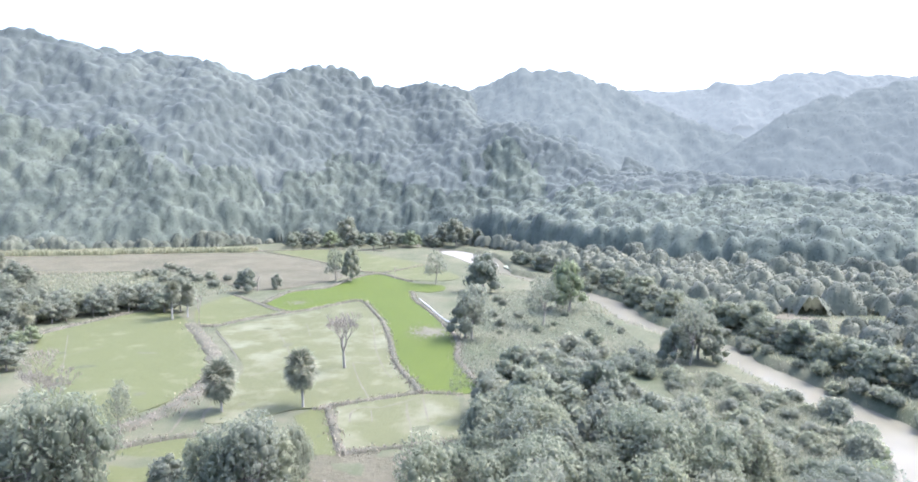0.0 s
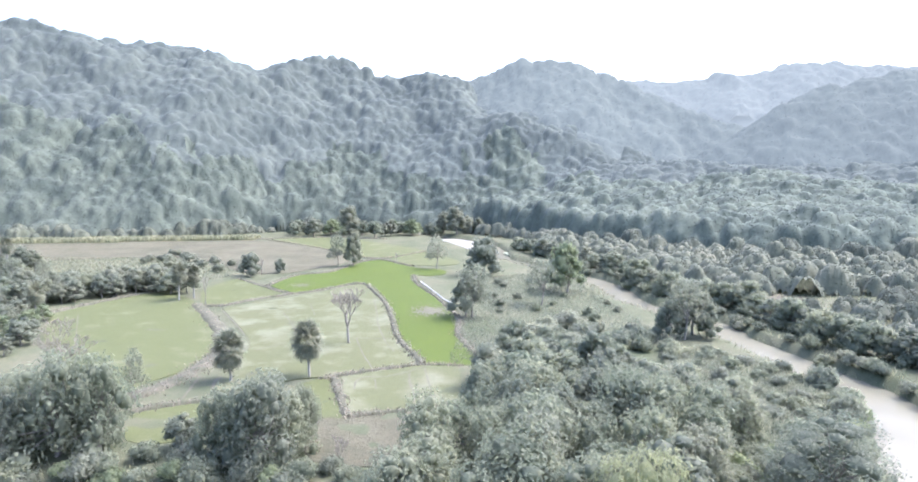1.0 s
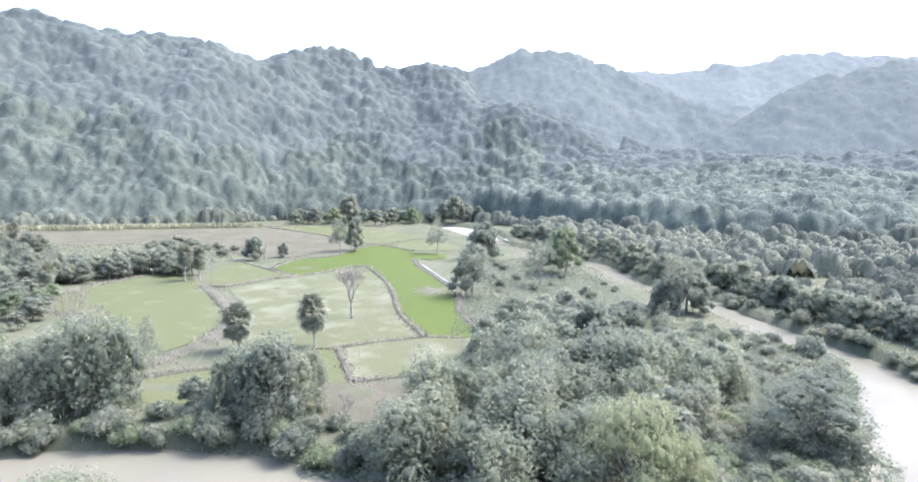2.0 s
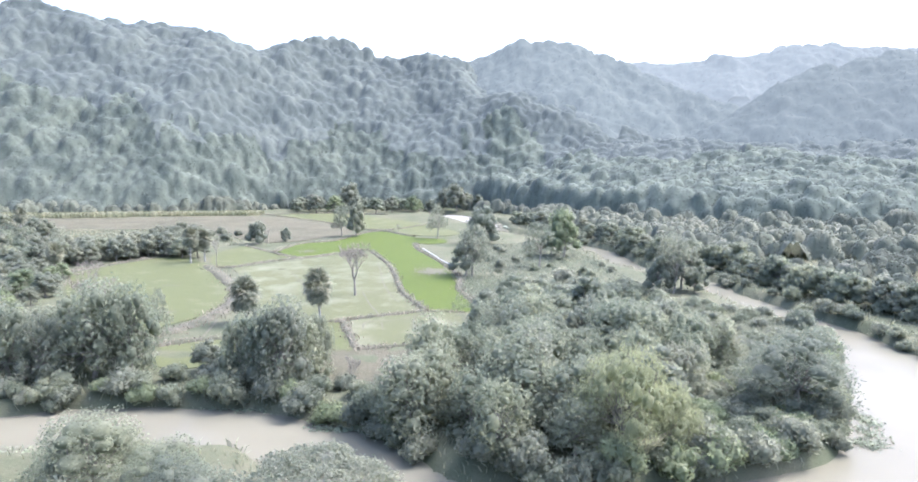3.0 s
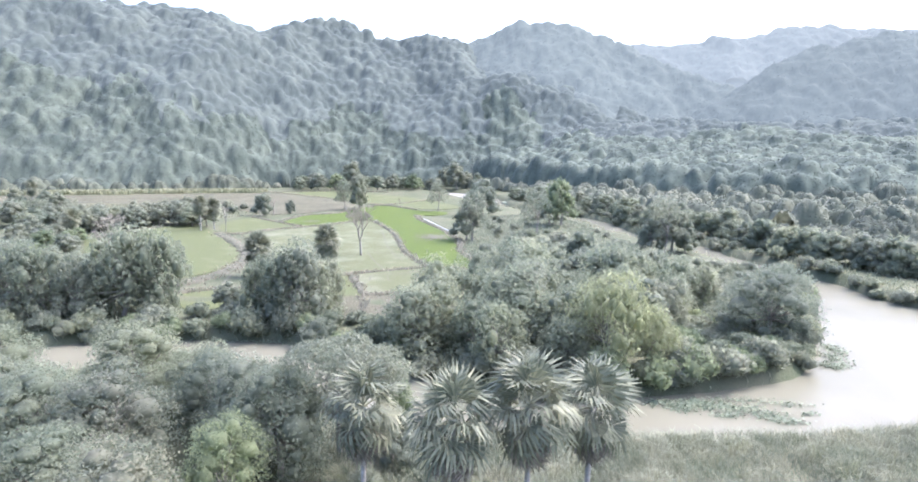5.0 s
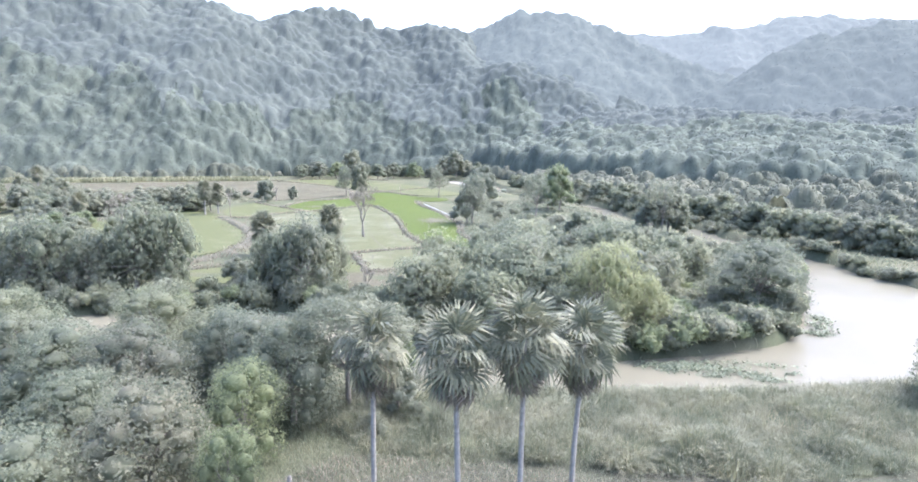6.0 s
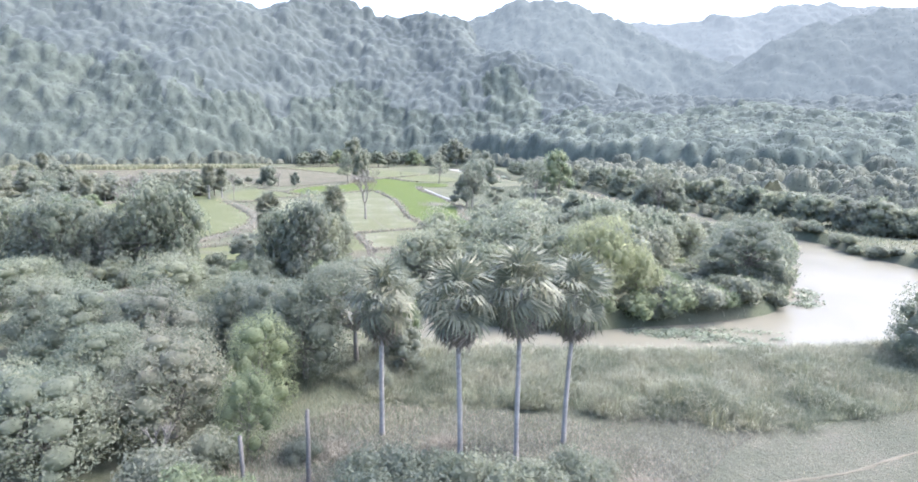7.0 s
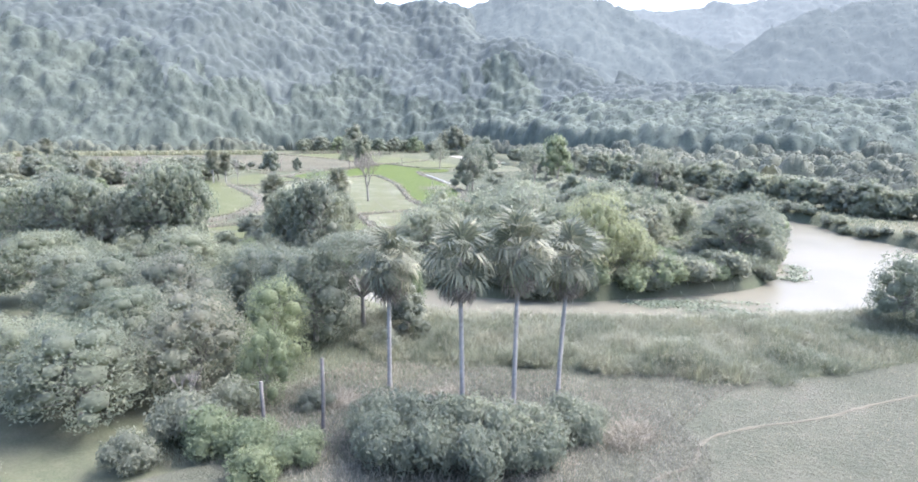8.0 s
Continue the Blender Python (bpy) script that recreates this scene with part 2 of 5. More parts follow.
def smooth_line(points, steps=6):
    """A rounded line through the points."""
    p = [np.array(q, dtype=float) for q in points]
    p = [2 * p[0] - p[1]] + p + [2 * p[-1] - p[-2]]
    out = []
    for i in range(1, len(p) - 2):
        for k in range(steps):
            t = k / steps
            out.append(0.5 * ((2 * p[i]) + (p[i + 1] - p[i - 1]) * t + (2 * p[i - 1] - 5 * p[i] + 4 * p[i + 1] - p[i + 2]) * t ** 2
                              + (3 * p[i] - p[i - 1] - 3 * p[i + 1] + p[i + 2]) * t ** 3))
    out.append(p[-2])
    return np.array(out)


def noise_at(x, y, scale, seed=0.0):
    return np.array([noise.noise((a * scale, b * scale, seed)) for a, b in zip(np.ravel(x), np.ravel(y))])


def fractal_at(x, y, scale, octaves=4, seed=0.0):
    return np.array([noise.fractal((a * scale, b * scale, seed), 1.0, 2.0, octaves) for a, b in zip(np.ravel(x), np.ravel(y))])


# ---- the river's course: x, y, half width ----
RIVER = smooth_line([(-183, 457, 7.3), (-126.7, 482.3, 8.2), (-77.3, 478.1, 8), (-39.9, 440, 9.4), (-19.2, 406.3, 14.4), (-6.9, 364, 10.3), (1.1, 330.1, 5.8), (12.4, 311, 5.7), (26, 286.1, 6.2), (39.2, 263.4, 6.5),
                     (44.8, 239.1, 6.4), (46.7, 218.3, 5.6), (54.5, 199.7, 6), (62.3, 186, 6.7), (64, 169.2, 5.9), (67.6, 157.1, 6), (70.9, 141.1, 6.4), (74.3, 128.2, 7), (73.5, 114.2, 8.6), (73, 97.1, 13.3),
                     (64.5, 76.6, 14.3), (51.7, 60.3, 11.2), (36.4, 53.2, 9), (23.5, 50.6, 7.9), (12.1, 48.6, 7.2), (-0.3, 49.1, 7.5), (-10.5, 52.8, 7.1), (-20.6, 62, 7.7), (-32.1, 68.4, 6.8), (-44.2, 69.2, 8),
                     (-59.8, 67.8, 8.6), (-74.4, 64, 8), (-95.7, 65, 8), (-132.8, 74, 8.3), (-200.5, 84, 8.2)], 5)
POOL = smooth_line([(73, 97.1, 13.3), (83.5, 80.3, 16.5), (102.9, 73.3, 16.4), (162.5, 69.6, 14.5)], 4)


def shore(x, y):
    """Metres from the water's edge, minus in the water."""
    best = np.full(np.shape(x), 1e9)
    for line in (RIVER, POOL):
        for a, b in zip(line[:-1], line[1:]):
            dx, dy = b[0] - a[0], b[1] - a[1]
            t = np.clip(((x - a[0]) * dx + (y - a[1]) * dy) / (dx * dx + dy * dy), 0, 1)
            d = np.hypot(x - a[0] - t * dx, y - a[1] - t * dy) - (a[2] + t * (b[2] - a[2]))
            best = np.minimum(best, d)
    return best


LAND = 2.2


def land(x, y):
    """Height of the valley floor."""
    x, y = np.asarray(x, dtype=float), np.asarray(y, dtype=float)
    d = shore(x, y) + 0.5 * np.sin(x * 0.31 + y * 0.17) * np.cos(y * 0.23 - x * 0.11)
    s = np.clip((d + 1.2) / 2.6, 0, 1)
    s = s * s * (3 - 2 * s)
    return -1.5 + (LAND + 1.5) * s


# ---- hills: ridge lines x, y, height, and the slope beside them ----
RIDGES = [
    ([(-569, 500, 173), (-483, 505, 165), (-414, 512, 160), (-386, 516, 159), (-357, 520, 154), (-325, 522, 144), (-262, 505, 120), (-207, 510, 95), (-146, 535, 64), (-85, 560, 26)], 0.7),
    ([(-381, 470, 124), (-313, 450, 91), (-252, 440, 51), (-224, 450, 22)], 0.65),
    ([(-386, 516, 159), (-316, 475, 103), (-241, 460, 47)], 0.65),
    ([(-384, 560, 162), (-347, 570, 157), (-325, 570, 157), (-299, 570, 151), (-268, 570, 143), (-248, 575, 137), (-225, 580, 129)], 0.6),
    ([(-248, 575, 137), (-200, 545, 91), (-145, 530, 44)], 0.65),
    ([(-225, 580, 129), (-198, 605, 143), (-170, 620, 153), (-135, 625, 144), (-95, 630, 138), (-57, 640, 129), (-20, 640, 111), (15, 635, 94)], 0.65),
    ([(-170, 620, 153), (-128, 590, 111), (-86, 570, 71), (-58, 555, 34)], 0.62),
    ([(-95, 630, 138), (-69, 600, 91), (-44, 570, 45)], 0.62),
    ([(-81, 570, 66), (-61, 580, 81), (-35, 590, 89), (-5, 590, 91), (24, 590, 85), (56, 590, 80), (95, 595, 70), (144, 600, 60)], 0.5),
    ([(-53, 555, 40), (-20, 552, 36), (20, 545, 34), (70, 530, 34)], 0.45),
    ([(-60, 545, 42), (-40, 515, 26), (-15, 490, 14)], 0.6),
]


def hill(x, y):
    x, y = np.asarray(x, dtype=float), np.asarray(y, dtype=float)
    h = np.full(x.shape, -40.0)
    for pts, slope in RIDGES:
        for a, b in zip(pts[:-1], pts[1:]):
            dx, dy = b[0] - a[0], b[1] - a[1]
            t = np.clip(((x - a[0]) * dx + (y - a[1]) * dy) / (dx * dx + dy * dy), 0, 1)
            d = np.hypot(x - a[0] - t * dx, y - a[1] - t * dy)
            q = a[2] + t * (b[2] - a[2]) - slope * (np.sqrt(d * d + 100) - 10)
            h = np.maximum(h, q)
    h = np.minimum(h, 0.9 * (y - np.interp(x, [-1000, -467, -311, -237, -182, -126, -67, 300], [200, 300, 372, 400, 452, 480, 482, 470])) - 2)
    # the valley forest's ground is ramped towards the ranges to fit the camera's view
    edge = np.interp(x, [-60, 15, 50, 95, 140, 206, 285, 442], [488, 434, 386, 351, 335, 320, 303, 300])
    h = np.maximum(h, np.minimum(0.22 * (y - edge) + 7.0, 44.0))
    # the slopes end at the valley's edge
    foot = np.interp(x, [-1000, -467, -311, -237, -182, -126, -67, -18, 18, 55, 139, 276, 551], [200, 300, 372, 400, 452, 480, 480, 474, 430, 382, 332, 300, 292])
    h = np.minimum(h, 0.9 * (y - foot) - 2)
    f = fractal_at(x, y, 1 / 55, 4, 3.1).reshape(x.shape)
    return h + f * np.clip(h / 7, 0, 9)


def stand(x, y):
    """Height of the valley floor at one place."""
    return float(land(np.array([x]), np.array([y]))[0])


# ---- ground, water, hills ----
def grid_mesh(name, xs, ys, height, m, smooth=True, drop=None):
    gx, gy = np.meshgrid(xs, ys)
    gz = height(gx, gy)
    v = np.stack((gx.ravel(), gy.ravel(), gz.ravel()), 1)
    n, k = len(xs), len(ys)
    i = (np.arange(k - 1)[:, None] * n + np.arange(n - 1)[None, :]).ravel()
    q = np.stack((i, i + 1, i + 1 + n, i + n), 1)
    if drop is not None:
        q = q[~drop(v[q].mean(1))]
    return mesh_of(name, v, [q], [m], None, smooth)


def ground_height(x, y):
    z = land(x, y)
    near = (np.abs(x) < 260) & (y > -80) & (y < 600)
    z[near] += 0.22 * noise_at(x[near], y[near], 0.16) * (z[near] > 1.0) * ((x[near] < 6) | (y[near] > 60))
    return z


xs = np.concatenate((np.linspace(-4500, -270, 16), np.arange(-260, -130, 6), np.arange(-130, 131, 1.8), np.arange(136, 261, 6), np.linspace(270, 4500, 16)))
ys = np.concatenate((np.linspace(-1500, -90, 8), np.arange(-80, 180, 1.8), np.arange(180, 300, 2.4), np.arange(300, 600, 4.0), np.linspace(610, 4900, 18)))
ground = new("ground", grid_mesh("ground", xs, ys, ground_height, GROUND))
tagged(ground, "valley floor of dry scrub grass and soil", "ground", kind="structure")
water = new("river", grid_mesh("river", np.linspace(-300, 300, 40), np.linspace(30, 600, 30), lambda x, y: 0 * x, WATER))
tagged(water, "calm muddy tan river winding through the valley", "river", kind="structure")

hx, hy = np.arange(-700, 701, 5.5), np.arange(280, 761, 5.5)


def canopy_floor(x, y):
    """Closed understorey between hill forest crowns, raised to lighten gaps and lift the skyline."""
    h = hill(x, y)
    return h + 4.6 * np.clip(h / 8 - 0.5, 0, 1)


hills = new("wooded_hills", grid_mesh("wooded_hills", hx, hy, canopy_floor, HILL_FLOOR, True, lambda c: c[:, 2] < -6))
tagged(hills, "steep wooded hills rising behind the valley", "hills", kind="structure")


def range_height(ridge, slope):
    """Height of a far range: a ridge with spurs and a lumpy forest cover."""
    r = np.array(ridge, dtype=float)

    def height(x, y):
        h = np.full(x.shape, -60.0)
        for a, b in zip(r[:-1], r[1:]):
            dx, dy = b[0] - a[0], b[1] - a[1]
            t = np.clip(((x - a[0]) * dx + (y - a[1]) * dy) / (dx * dx + dy * dy), 0, 1)
            d = np.hypot(x - a[0] - t * dx, y - a[1] - t * dy)
            h = np.maximum(h, a[2] + t * (b[2] - a[2]) - slope * (np.sqrt(d * d + 64) - 8))
        spur = fractal_at(x, y, 1 / 70, 4, 9.4).reshape(x.shape)
        return h + spur * np.clip((np.interp(x, r[:, 0], r[:, 2]) - h) / 6, 0, 7)

    return height


def range_mesh(name, ridge, slope, m, step, depth):
    r = np.array(ridge, dtype=float)
    xs = np.arange(r[:, 0].min() - 120, r[:, 0].max() + 120, step)
    ys = np.arange(r[:, 1].min() - depth, r[:, 1].max() + 60, step)
    return grid_mesh(name, xs, ys, range_height(ridge, slope), m, True, lambda c: c[:, 2] < -8)


RANGE_LINE_1 = [(-94, 660, 118), (-59, 660, 137), (-33, 660, 140), (-6, 660, 149), (20, 660, 158), (44, 660, 160), (71, 660, 158), (97, 660, 147), (120, 655, 138), (146, 640, 124), (180, 620, 105), (217, 600, 88)]
range_1 = new("mountain_range_1", range_mesh("mountain_range_1", RANGE_LINE_1, 0.95, RANGE_MID_HAZE, 4.0, 70))
tagged(range_1, "pale blue wooded mountain, haze added as glow", "mountain", kind="structure")
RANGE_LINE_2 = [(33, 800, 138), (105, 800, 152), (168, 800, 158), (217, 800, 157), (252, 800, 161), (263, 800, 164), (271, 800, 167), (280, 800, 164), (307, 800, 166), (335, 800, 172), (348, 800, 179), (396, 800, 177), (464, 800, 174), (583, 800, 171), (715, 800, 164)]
range_2 = new("mountain_range_2", range_mesh("mountain_range_2", RANGE_LINE_2, 0.6, RANGE_FAR_HAZE, 5.0, 220))
tagged(range_2, "distant mountain ridge, haze added as glow", "mountain", kind="structure")
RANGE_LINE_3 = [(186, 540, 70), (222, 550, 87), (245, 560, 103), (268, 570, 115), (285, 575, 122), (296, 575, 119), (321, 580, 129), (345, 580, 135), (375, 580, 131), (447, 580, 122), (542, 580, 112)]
range_3 = new("mountain_range_3", range_mesh("mountain_range_3", RANGE_LINE_3, 0.75, RANGE_MID_HAZE, 4.0, 110))
tagged(range_3, "wooded mountain at the valley side, haze added as glow", "mountain", kind="structure")

# ---- foliage and wood ----
def ico(level):
    bm = bmesh.new()
    bmesh.ops.create_icosphere(bm, subdivisions=level, radius=1.0)
    v = np.array([p.co[:] for p in bm.verts])
    f = np.array([[q.index for q in t.verts] for t in bm.faces])
    bm.free()
    return v, f


ICO1 = ico(1)


def unit(v):
    return v / np.maximum(np.linalg.norm(v, axis=-1, keepdims=True), 1e-9)


def leaf_quads(pos, normal, length, width, droop=0.0):
    """A rhombus for each leaf or spray."""
    n = len(pos)
    r = unit(rng.normal(size=(n, 3)))
    r[:, 2] -= droop
    t = unit(r - normal * (r * normal).sum(1, keepdims=True))
    b = np.cross(normal, t)
    ln = (length * rng.uniform(0.6, 1.35, n))[:, None]
    wd = (width * rng.uniform(0.6, 1.3, n))[:, None]
    v = np.stack((pos - t * ln * 0.5, pos + b * wd * 0.5 - t * ln * 0.05, pos + t * ln * 0.5, pos - b * wd * 0.5 - t * ln * 0.05), 1)
    q = np.arange(n * 4).reshape(n, 4)
    return v.reshape(-1, 3), q


def crown_arrays(lobes, leaves, leaf, droop=0.0, core=ICO1, core_size=0.86, wide=0.5, low=-0.55):
    """Leaves on the shells of the lobes (x, y, z, rx, ry, rz), over knobbly cores."""
    L = np.array(lobes, dtype=float)
    w = L[:, 3] * L[:, 4] + L[:, 4] * L[:, 5]
    k = rng.choice(len(L), int(leaves * 4), p=w / w.sum())
    d = unit(rng.normal(size=(len(k), 3)))
    d = d[(d[:, 2] > low) | (rng.random(len(k)) < 0.25)]
    k = k[:len(d)]
    # knobs: sprays of leaves stand out from the shell in bunches
    ang = 3.2
    knob = np.array([noise.noise(Vector((ang * a[0] + 7.1 * s, ang * a[1], ang * a[2]))) for a, s in zip(d, k)])
    fine = np.array([noise.noise(Vector((2.4 * ang * a[0] + 3.7 * s, 2.4 * ang * a[1], 2.4 * ang * a[2]))) for a, s in zip(d, k)])
    f = 0.92 + 0.34 * knob + 0.26 * fine + rng.uniform(-0.14, 0.18, len(d))
    p = L[k, :3] + d * L[k, 3:] * f[:, None]
    for i, o in enumerate(L):
        deep = (((p - o[:3]) / o[3:]) ** 2).sum(1) < 0.62
        keep = ~deep | (k == i)
        p, d, k = p[keep], d[keep], k[keep]
    mix_up = rng.permutation(len(p))[:leaves]
    p, d = p[mix_up], d[mix_up]
    nrm = unit(d + rng.normal(size=d.shape) * 0.55)
    v, q = leaf_quads(p, nrm, leaf, leaf * wide, droop)
    vs, polys, base = [v], [q], len(v)
    if core is not None:
        for i, o in enumerate(L):
            kn = np.array([noise.noise(Vector((ang * a[0] + 7.1 * i, ang * a[1], ang * a[2]))) for a in core[0]])
            c = o[:3] + core[0] * o[3:] * (core_size * (0.95 + 0.34 * kn + rng.uniform(-0.05, 0.05, len(core[0]))))[:, None]
            vs.append(c)
            polys.append(core[1] + base)
            base += len(c)
    return np.concatenate(vs), polys


def tube(points, radii, sides=6):
    """A tapered round limb along points."""
    p = np.array(points, dtype=float)
    n = len(p)
    d = unit(np.gradient(p, axis=0))
    a = unit(np.cross(d, np.array([0.31, 0.95, 0.05])))
    b = np.cross(d, a)
    ang = np.linspace(0, 2 * np.pi, sides, endpoint=False)
    ring = (np.cos(ang)[None, :, None] * a[:, None, :] + np.sin(ang)[None, :, None] * b[:, None, :]) * np.array(radii)[:, None, None]
    v = (p[:, None, :] + ring).reshape(-1, 3)
    i = np.arange(n - 1)[:, None] * sides
    j = np.arange(sides)[None, :]
    k = (j + 1) % sides
    q = np.stack(((i + j).ravel(), (i + k).ravel(), (i + sides + k).ravel(), (i + sides + j).ravel()), 1)
    return v, q


def merged(name, pieces, mats, slots=None, smooth=False):
    vs, ps, base = [], [], 0
    for v, polys in pieces:
        for p in (polys if isinstance(polys, list) else [polys]):
            ps.append(np.asarray(p) + base)
        vs.append(v)
        base += len(v)
    return mesh_of(name, np.concatenate(vs), ps, mats, slots, smooth)


def limb_points(a, b, sag=0.12, n=6):
    a, b = np.array(a, dtype=float), np.array(b, dtype=float)
    t = np.linspace(0, 1, n)[:, None]
    side = rng.normal(size=3) * np.linalg.norm(b - a) * sag
    return a + (b - a) * t + side * np.sin(np.pi * t) * [[1, 1, 0.4]]


def wood_mesh(name, lobes, height, girth, bark, fork=0.3):
    """A tapered trunk that forks into a limb for each lobe."""
    pieces = []
    top = np.array([rng.normal() * 0.03 * height, rng.normal() * 0.03 * height, height * fork])
    stem = limb_points((0, 0, -0.4), top, 0.03, 5)
    pieces.append(tube(stem, np.linspace(girth * 1.25, girth * 0.8, 5), 8))
    for o in lobes:
        end = np.array(o[:3])
        pieces.append(tube(limb_points(top, end, 0.08, 4), np.linspace(girth * 0.5, girth * 0.1, 4), 4))
    return merged(name, pieces, [bark], None, True)


def round_lobes(radius, height, count, low=0.25, flat=0.75):
    """Lobes for a rounded, uneven crown."""
    out = []
    for i in range(count):
        a = i * 2.4 + rng.uniform(-0.5, 0.5)
        u = (i + 0.5) / count
        z = height * (low + (0.86 - low) * (1 - u * 0.95))
        r = radius * (0.12 + 0.62 * math.sqrt(u)) * rng.uniform(0.8, 1.15)
        s = radius * rng.uniform(0.22, 0.50)
        out.append((r * math.cos(a), r * math.sin(a), z * rng.uniform(0.93, 1.05), s, s * rng.uniform(0.85, 1.15), s * flat * rng.uniform(0.85, 1.15)))
    return out


def umbrella_lobes(radius, height, count):
    """Lobes for a flat spreading crown in layers."""
    out = []
    for i in range(count):
        a = i * 2.4 + rng.uniform(-0.4, 0.4)
        u = (i + 0.5) / count
        r = radius * 0.86 * math.sqrt(u)
        s = radius * rng.uniform(0.24, 0.36)
        out.append((r * math.cos(a), r * math.sin(a), height * (0.93 - 0.30 * u * u) * rng.uniform(0.94, 1.03), s, s, s * 0.42))
    return out


def draped_lobes(radius, height, count):
    """Lobes for a tree hung with creepers down to the ground."""
    out = []
    for i in range(count):
        a = i * 2.4 + rng.uniform(-0.5, 0.5)
        u = (i + 0.5) / count
        z = height * (0.92 - 0.86 * u ** 1.15)
        r = radius * (0.25 + 0.5 * u ** 0.5) * rng.uniform(0.55, 1.3)
        s = radius * rng.uniform(0.15, 0.44)
        out.append((r * math.cos(a), r * math.sin(a), max(z, s * 0.5), s, s, s * rng.uniform(1.0, 1.6)))
    return out


def plume_lobes(radius, height, count):
    """Lobes for arching, drooping plumes."""
    out = []
    for i in range(count):
        a = i * 2.4 + rng.uniform(-0.5, 0.5)
        u = (i + 0.5) / count
        r = radius * 0.75 * math.sqrt(u)
        s = radius * rng.uniform(0.22, 0.34)
        z = height * (0.9 - 0.55 * u * rng.uniform(0.8, 1.2))
        out.append((r * math.cos(a), r * math.sin(a), z, s, s, s * rng.uniform(1.1, 1.7)))
    return out


# kinds of tree, a few variants of each, of unit size: height 10, radius about 5
KINDS = {}


def add_kind(key, lobes_of, variants, leaves, leaf, material, droop=0.0, bark=BARK, girth=0.24, fork=0.3, core=ICO1, core_size=0.86, wide=0.5, low=-0.55):
    KINDS[key] = []
    for i in range(variants):
        lobes = lobes_of()
        v, polys = crown_arrays(lobes, leaves, leaf, droop, core, core_size, wide, low)
        KINDS[key].append((wood_mesh(key + "_wood", lobes, 10, girth, bark, fork), mesh_of(key + "_crown", v, polys, [material], None, True)))


add_kind("near_round", lambda: round_lobes(5.2, 10, 26, 0.20), 3, 9000, 0.27, LEAF, 0.3, core=ICO1, core_size=0.55, wide=0.55)
add_kind("near_flush", lambda: round_lobes(5.2, 10, 26, 0.20), 2, 9000, 0.27, LEAF_FLUSH, 0.3, core=ICO1, core_size=0.55, wide=0.6)
add_kind("near_dark", lambda: round_lobes(4.6, 10, 26, 0.14, 0.95), 2, 9000, 0.27, LEAF_DARK, 0.4, core=ICO1, core_size=0.55)
add_kind("near_light", lambda: round_lobes(4.2, 10, 20, 0.16, 0.95), 2, 6500, 0.27, LEAF_FRESH, 0.3, core=ICO1, core_size=0.55)
add_kind("airy_umbrella", lambda: umbrella_lobes(5.6, 10, 30), 1, 12000, 0.30, LEAF_GREY, 0.1, BARK, 0.22, 0.35, None)
add_kind("draped", lambda: draped_lobes(4.4, 10, 34), 3, 2900, 0.52, LEAF, 1.2, core=ICO1, core_size=0.5, low=-0.9)
add_kind("draped_grey", lambda: draped_lobes(4.4, 10, 34), 2, 2900, 0.52, LEAF_GREY, 1.0, core=ICO1, core_size=0.5, low=-0.9)
add_kind("spit_round", lambda: round_lobes(5.0, 10, 26, 0.12), 3, 2900, 0.52, LEAF, 0.3, core=ICO1, core_size=0.5, wide=0.55)
add_kind("plume", lambda: plume_lobes(5.0, 10, 26), 2, 7000, 0.50, LEAF_LIGHT, 2.2, core=ICO1, core_size=0.48, wide=0.2, low=-0.9)
add_kind("mid_round", lambda: round_lobes(4.6, 10, 16, 0.22), 3, 780, 0.92, LEAF, 0.2, core=ICO1)
add_kind("mid_grey", lambda: round_lobes(4.4, 10, 16, 0.16), 3, 780, 0.9, LEAF_GREY, 0.3, core=ICO1)
add_kind("mid_dark", lambda: round_lobes(4.0, 10, 16, 0.14, 0.95), 2, 780, 0.9, LEAF_DARK, 0.3, core=ICO1)
add_kind("mid_light", lambda: round_lobes(4.4, 10, 16, 0.20), 2, 780, 0.9, LEAF_FRESH, 0.4, core=ICO1, core_size=0.8)
add_kind("mid_open", lambda: round_lobes(4.2, 10, 12, 0.30), 2, 1100, 0.60, LEAF_GREY, 0.3, core=None, girth=0.2)
BUSHES = {}


def add_bush(key, leaves, leaf, material, droop=0.2, variants=3):
    """Low bushes of unit size: height 2, radius about 1.6."""
    BUSHES[key] = []
    for i in range(variants):
        lobes = []
        for j in range(7):
            a = j * 2.4
            r = 0.95 * math.sqrt(j / 7)
            s = rng.uniform(0.55, 0.8)
            lobes.append((r * math.cos(a), r * math.sin(a), rng.uniform(0.7, 1.25) * (1.2 - 0.4 * r), s, s, s * 0.85))
        v, polys = crown_arrays(lobes, leaves, leaf, droop, ICO1, 0.84, 0.5, -0.8)
        BUSHES[key].append(mesh_of(key, v, polys, [material], None, True))


add_bush("near", 2600, 0.17, LEAF_DARK)
add_bush("near_grey", 2600, 0.17, LEAF_GREY)
add_bush("near_light", 2400, 0.17, LEAF_FRESH)
add_bush("shore", 620, 0.31, LEAF, 0.6)
add_bush("shore_grey", 620, 0.31, LEAF_GREY, 0.6)
add_bush("shore_light", 620, 0.31, LEAF_FRESH, 0.6)
add_bush("mid", 480, 0.35, LEAF)
add_bush("mid_grey", 480, 0.35, LEAF_GREY)
add_bush("mid_light", 480, 0.35, LEAF_LIGHT)
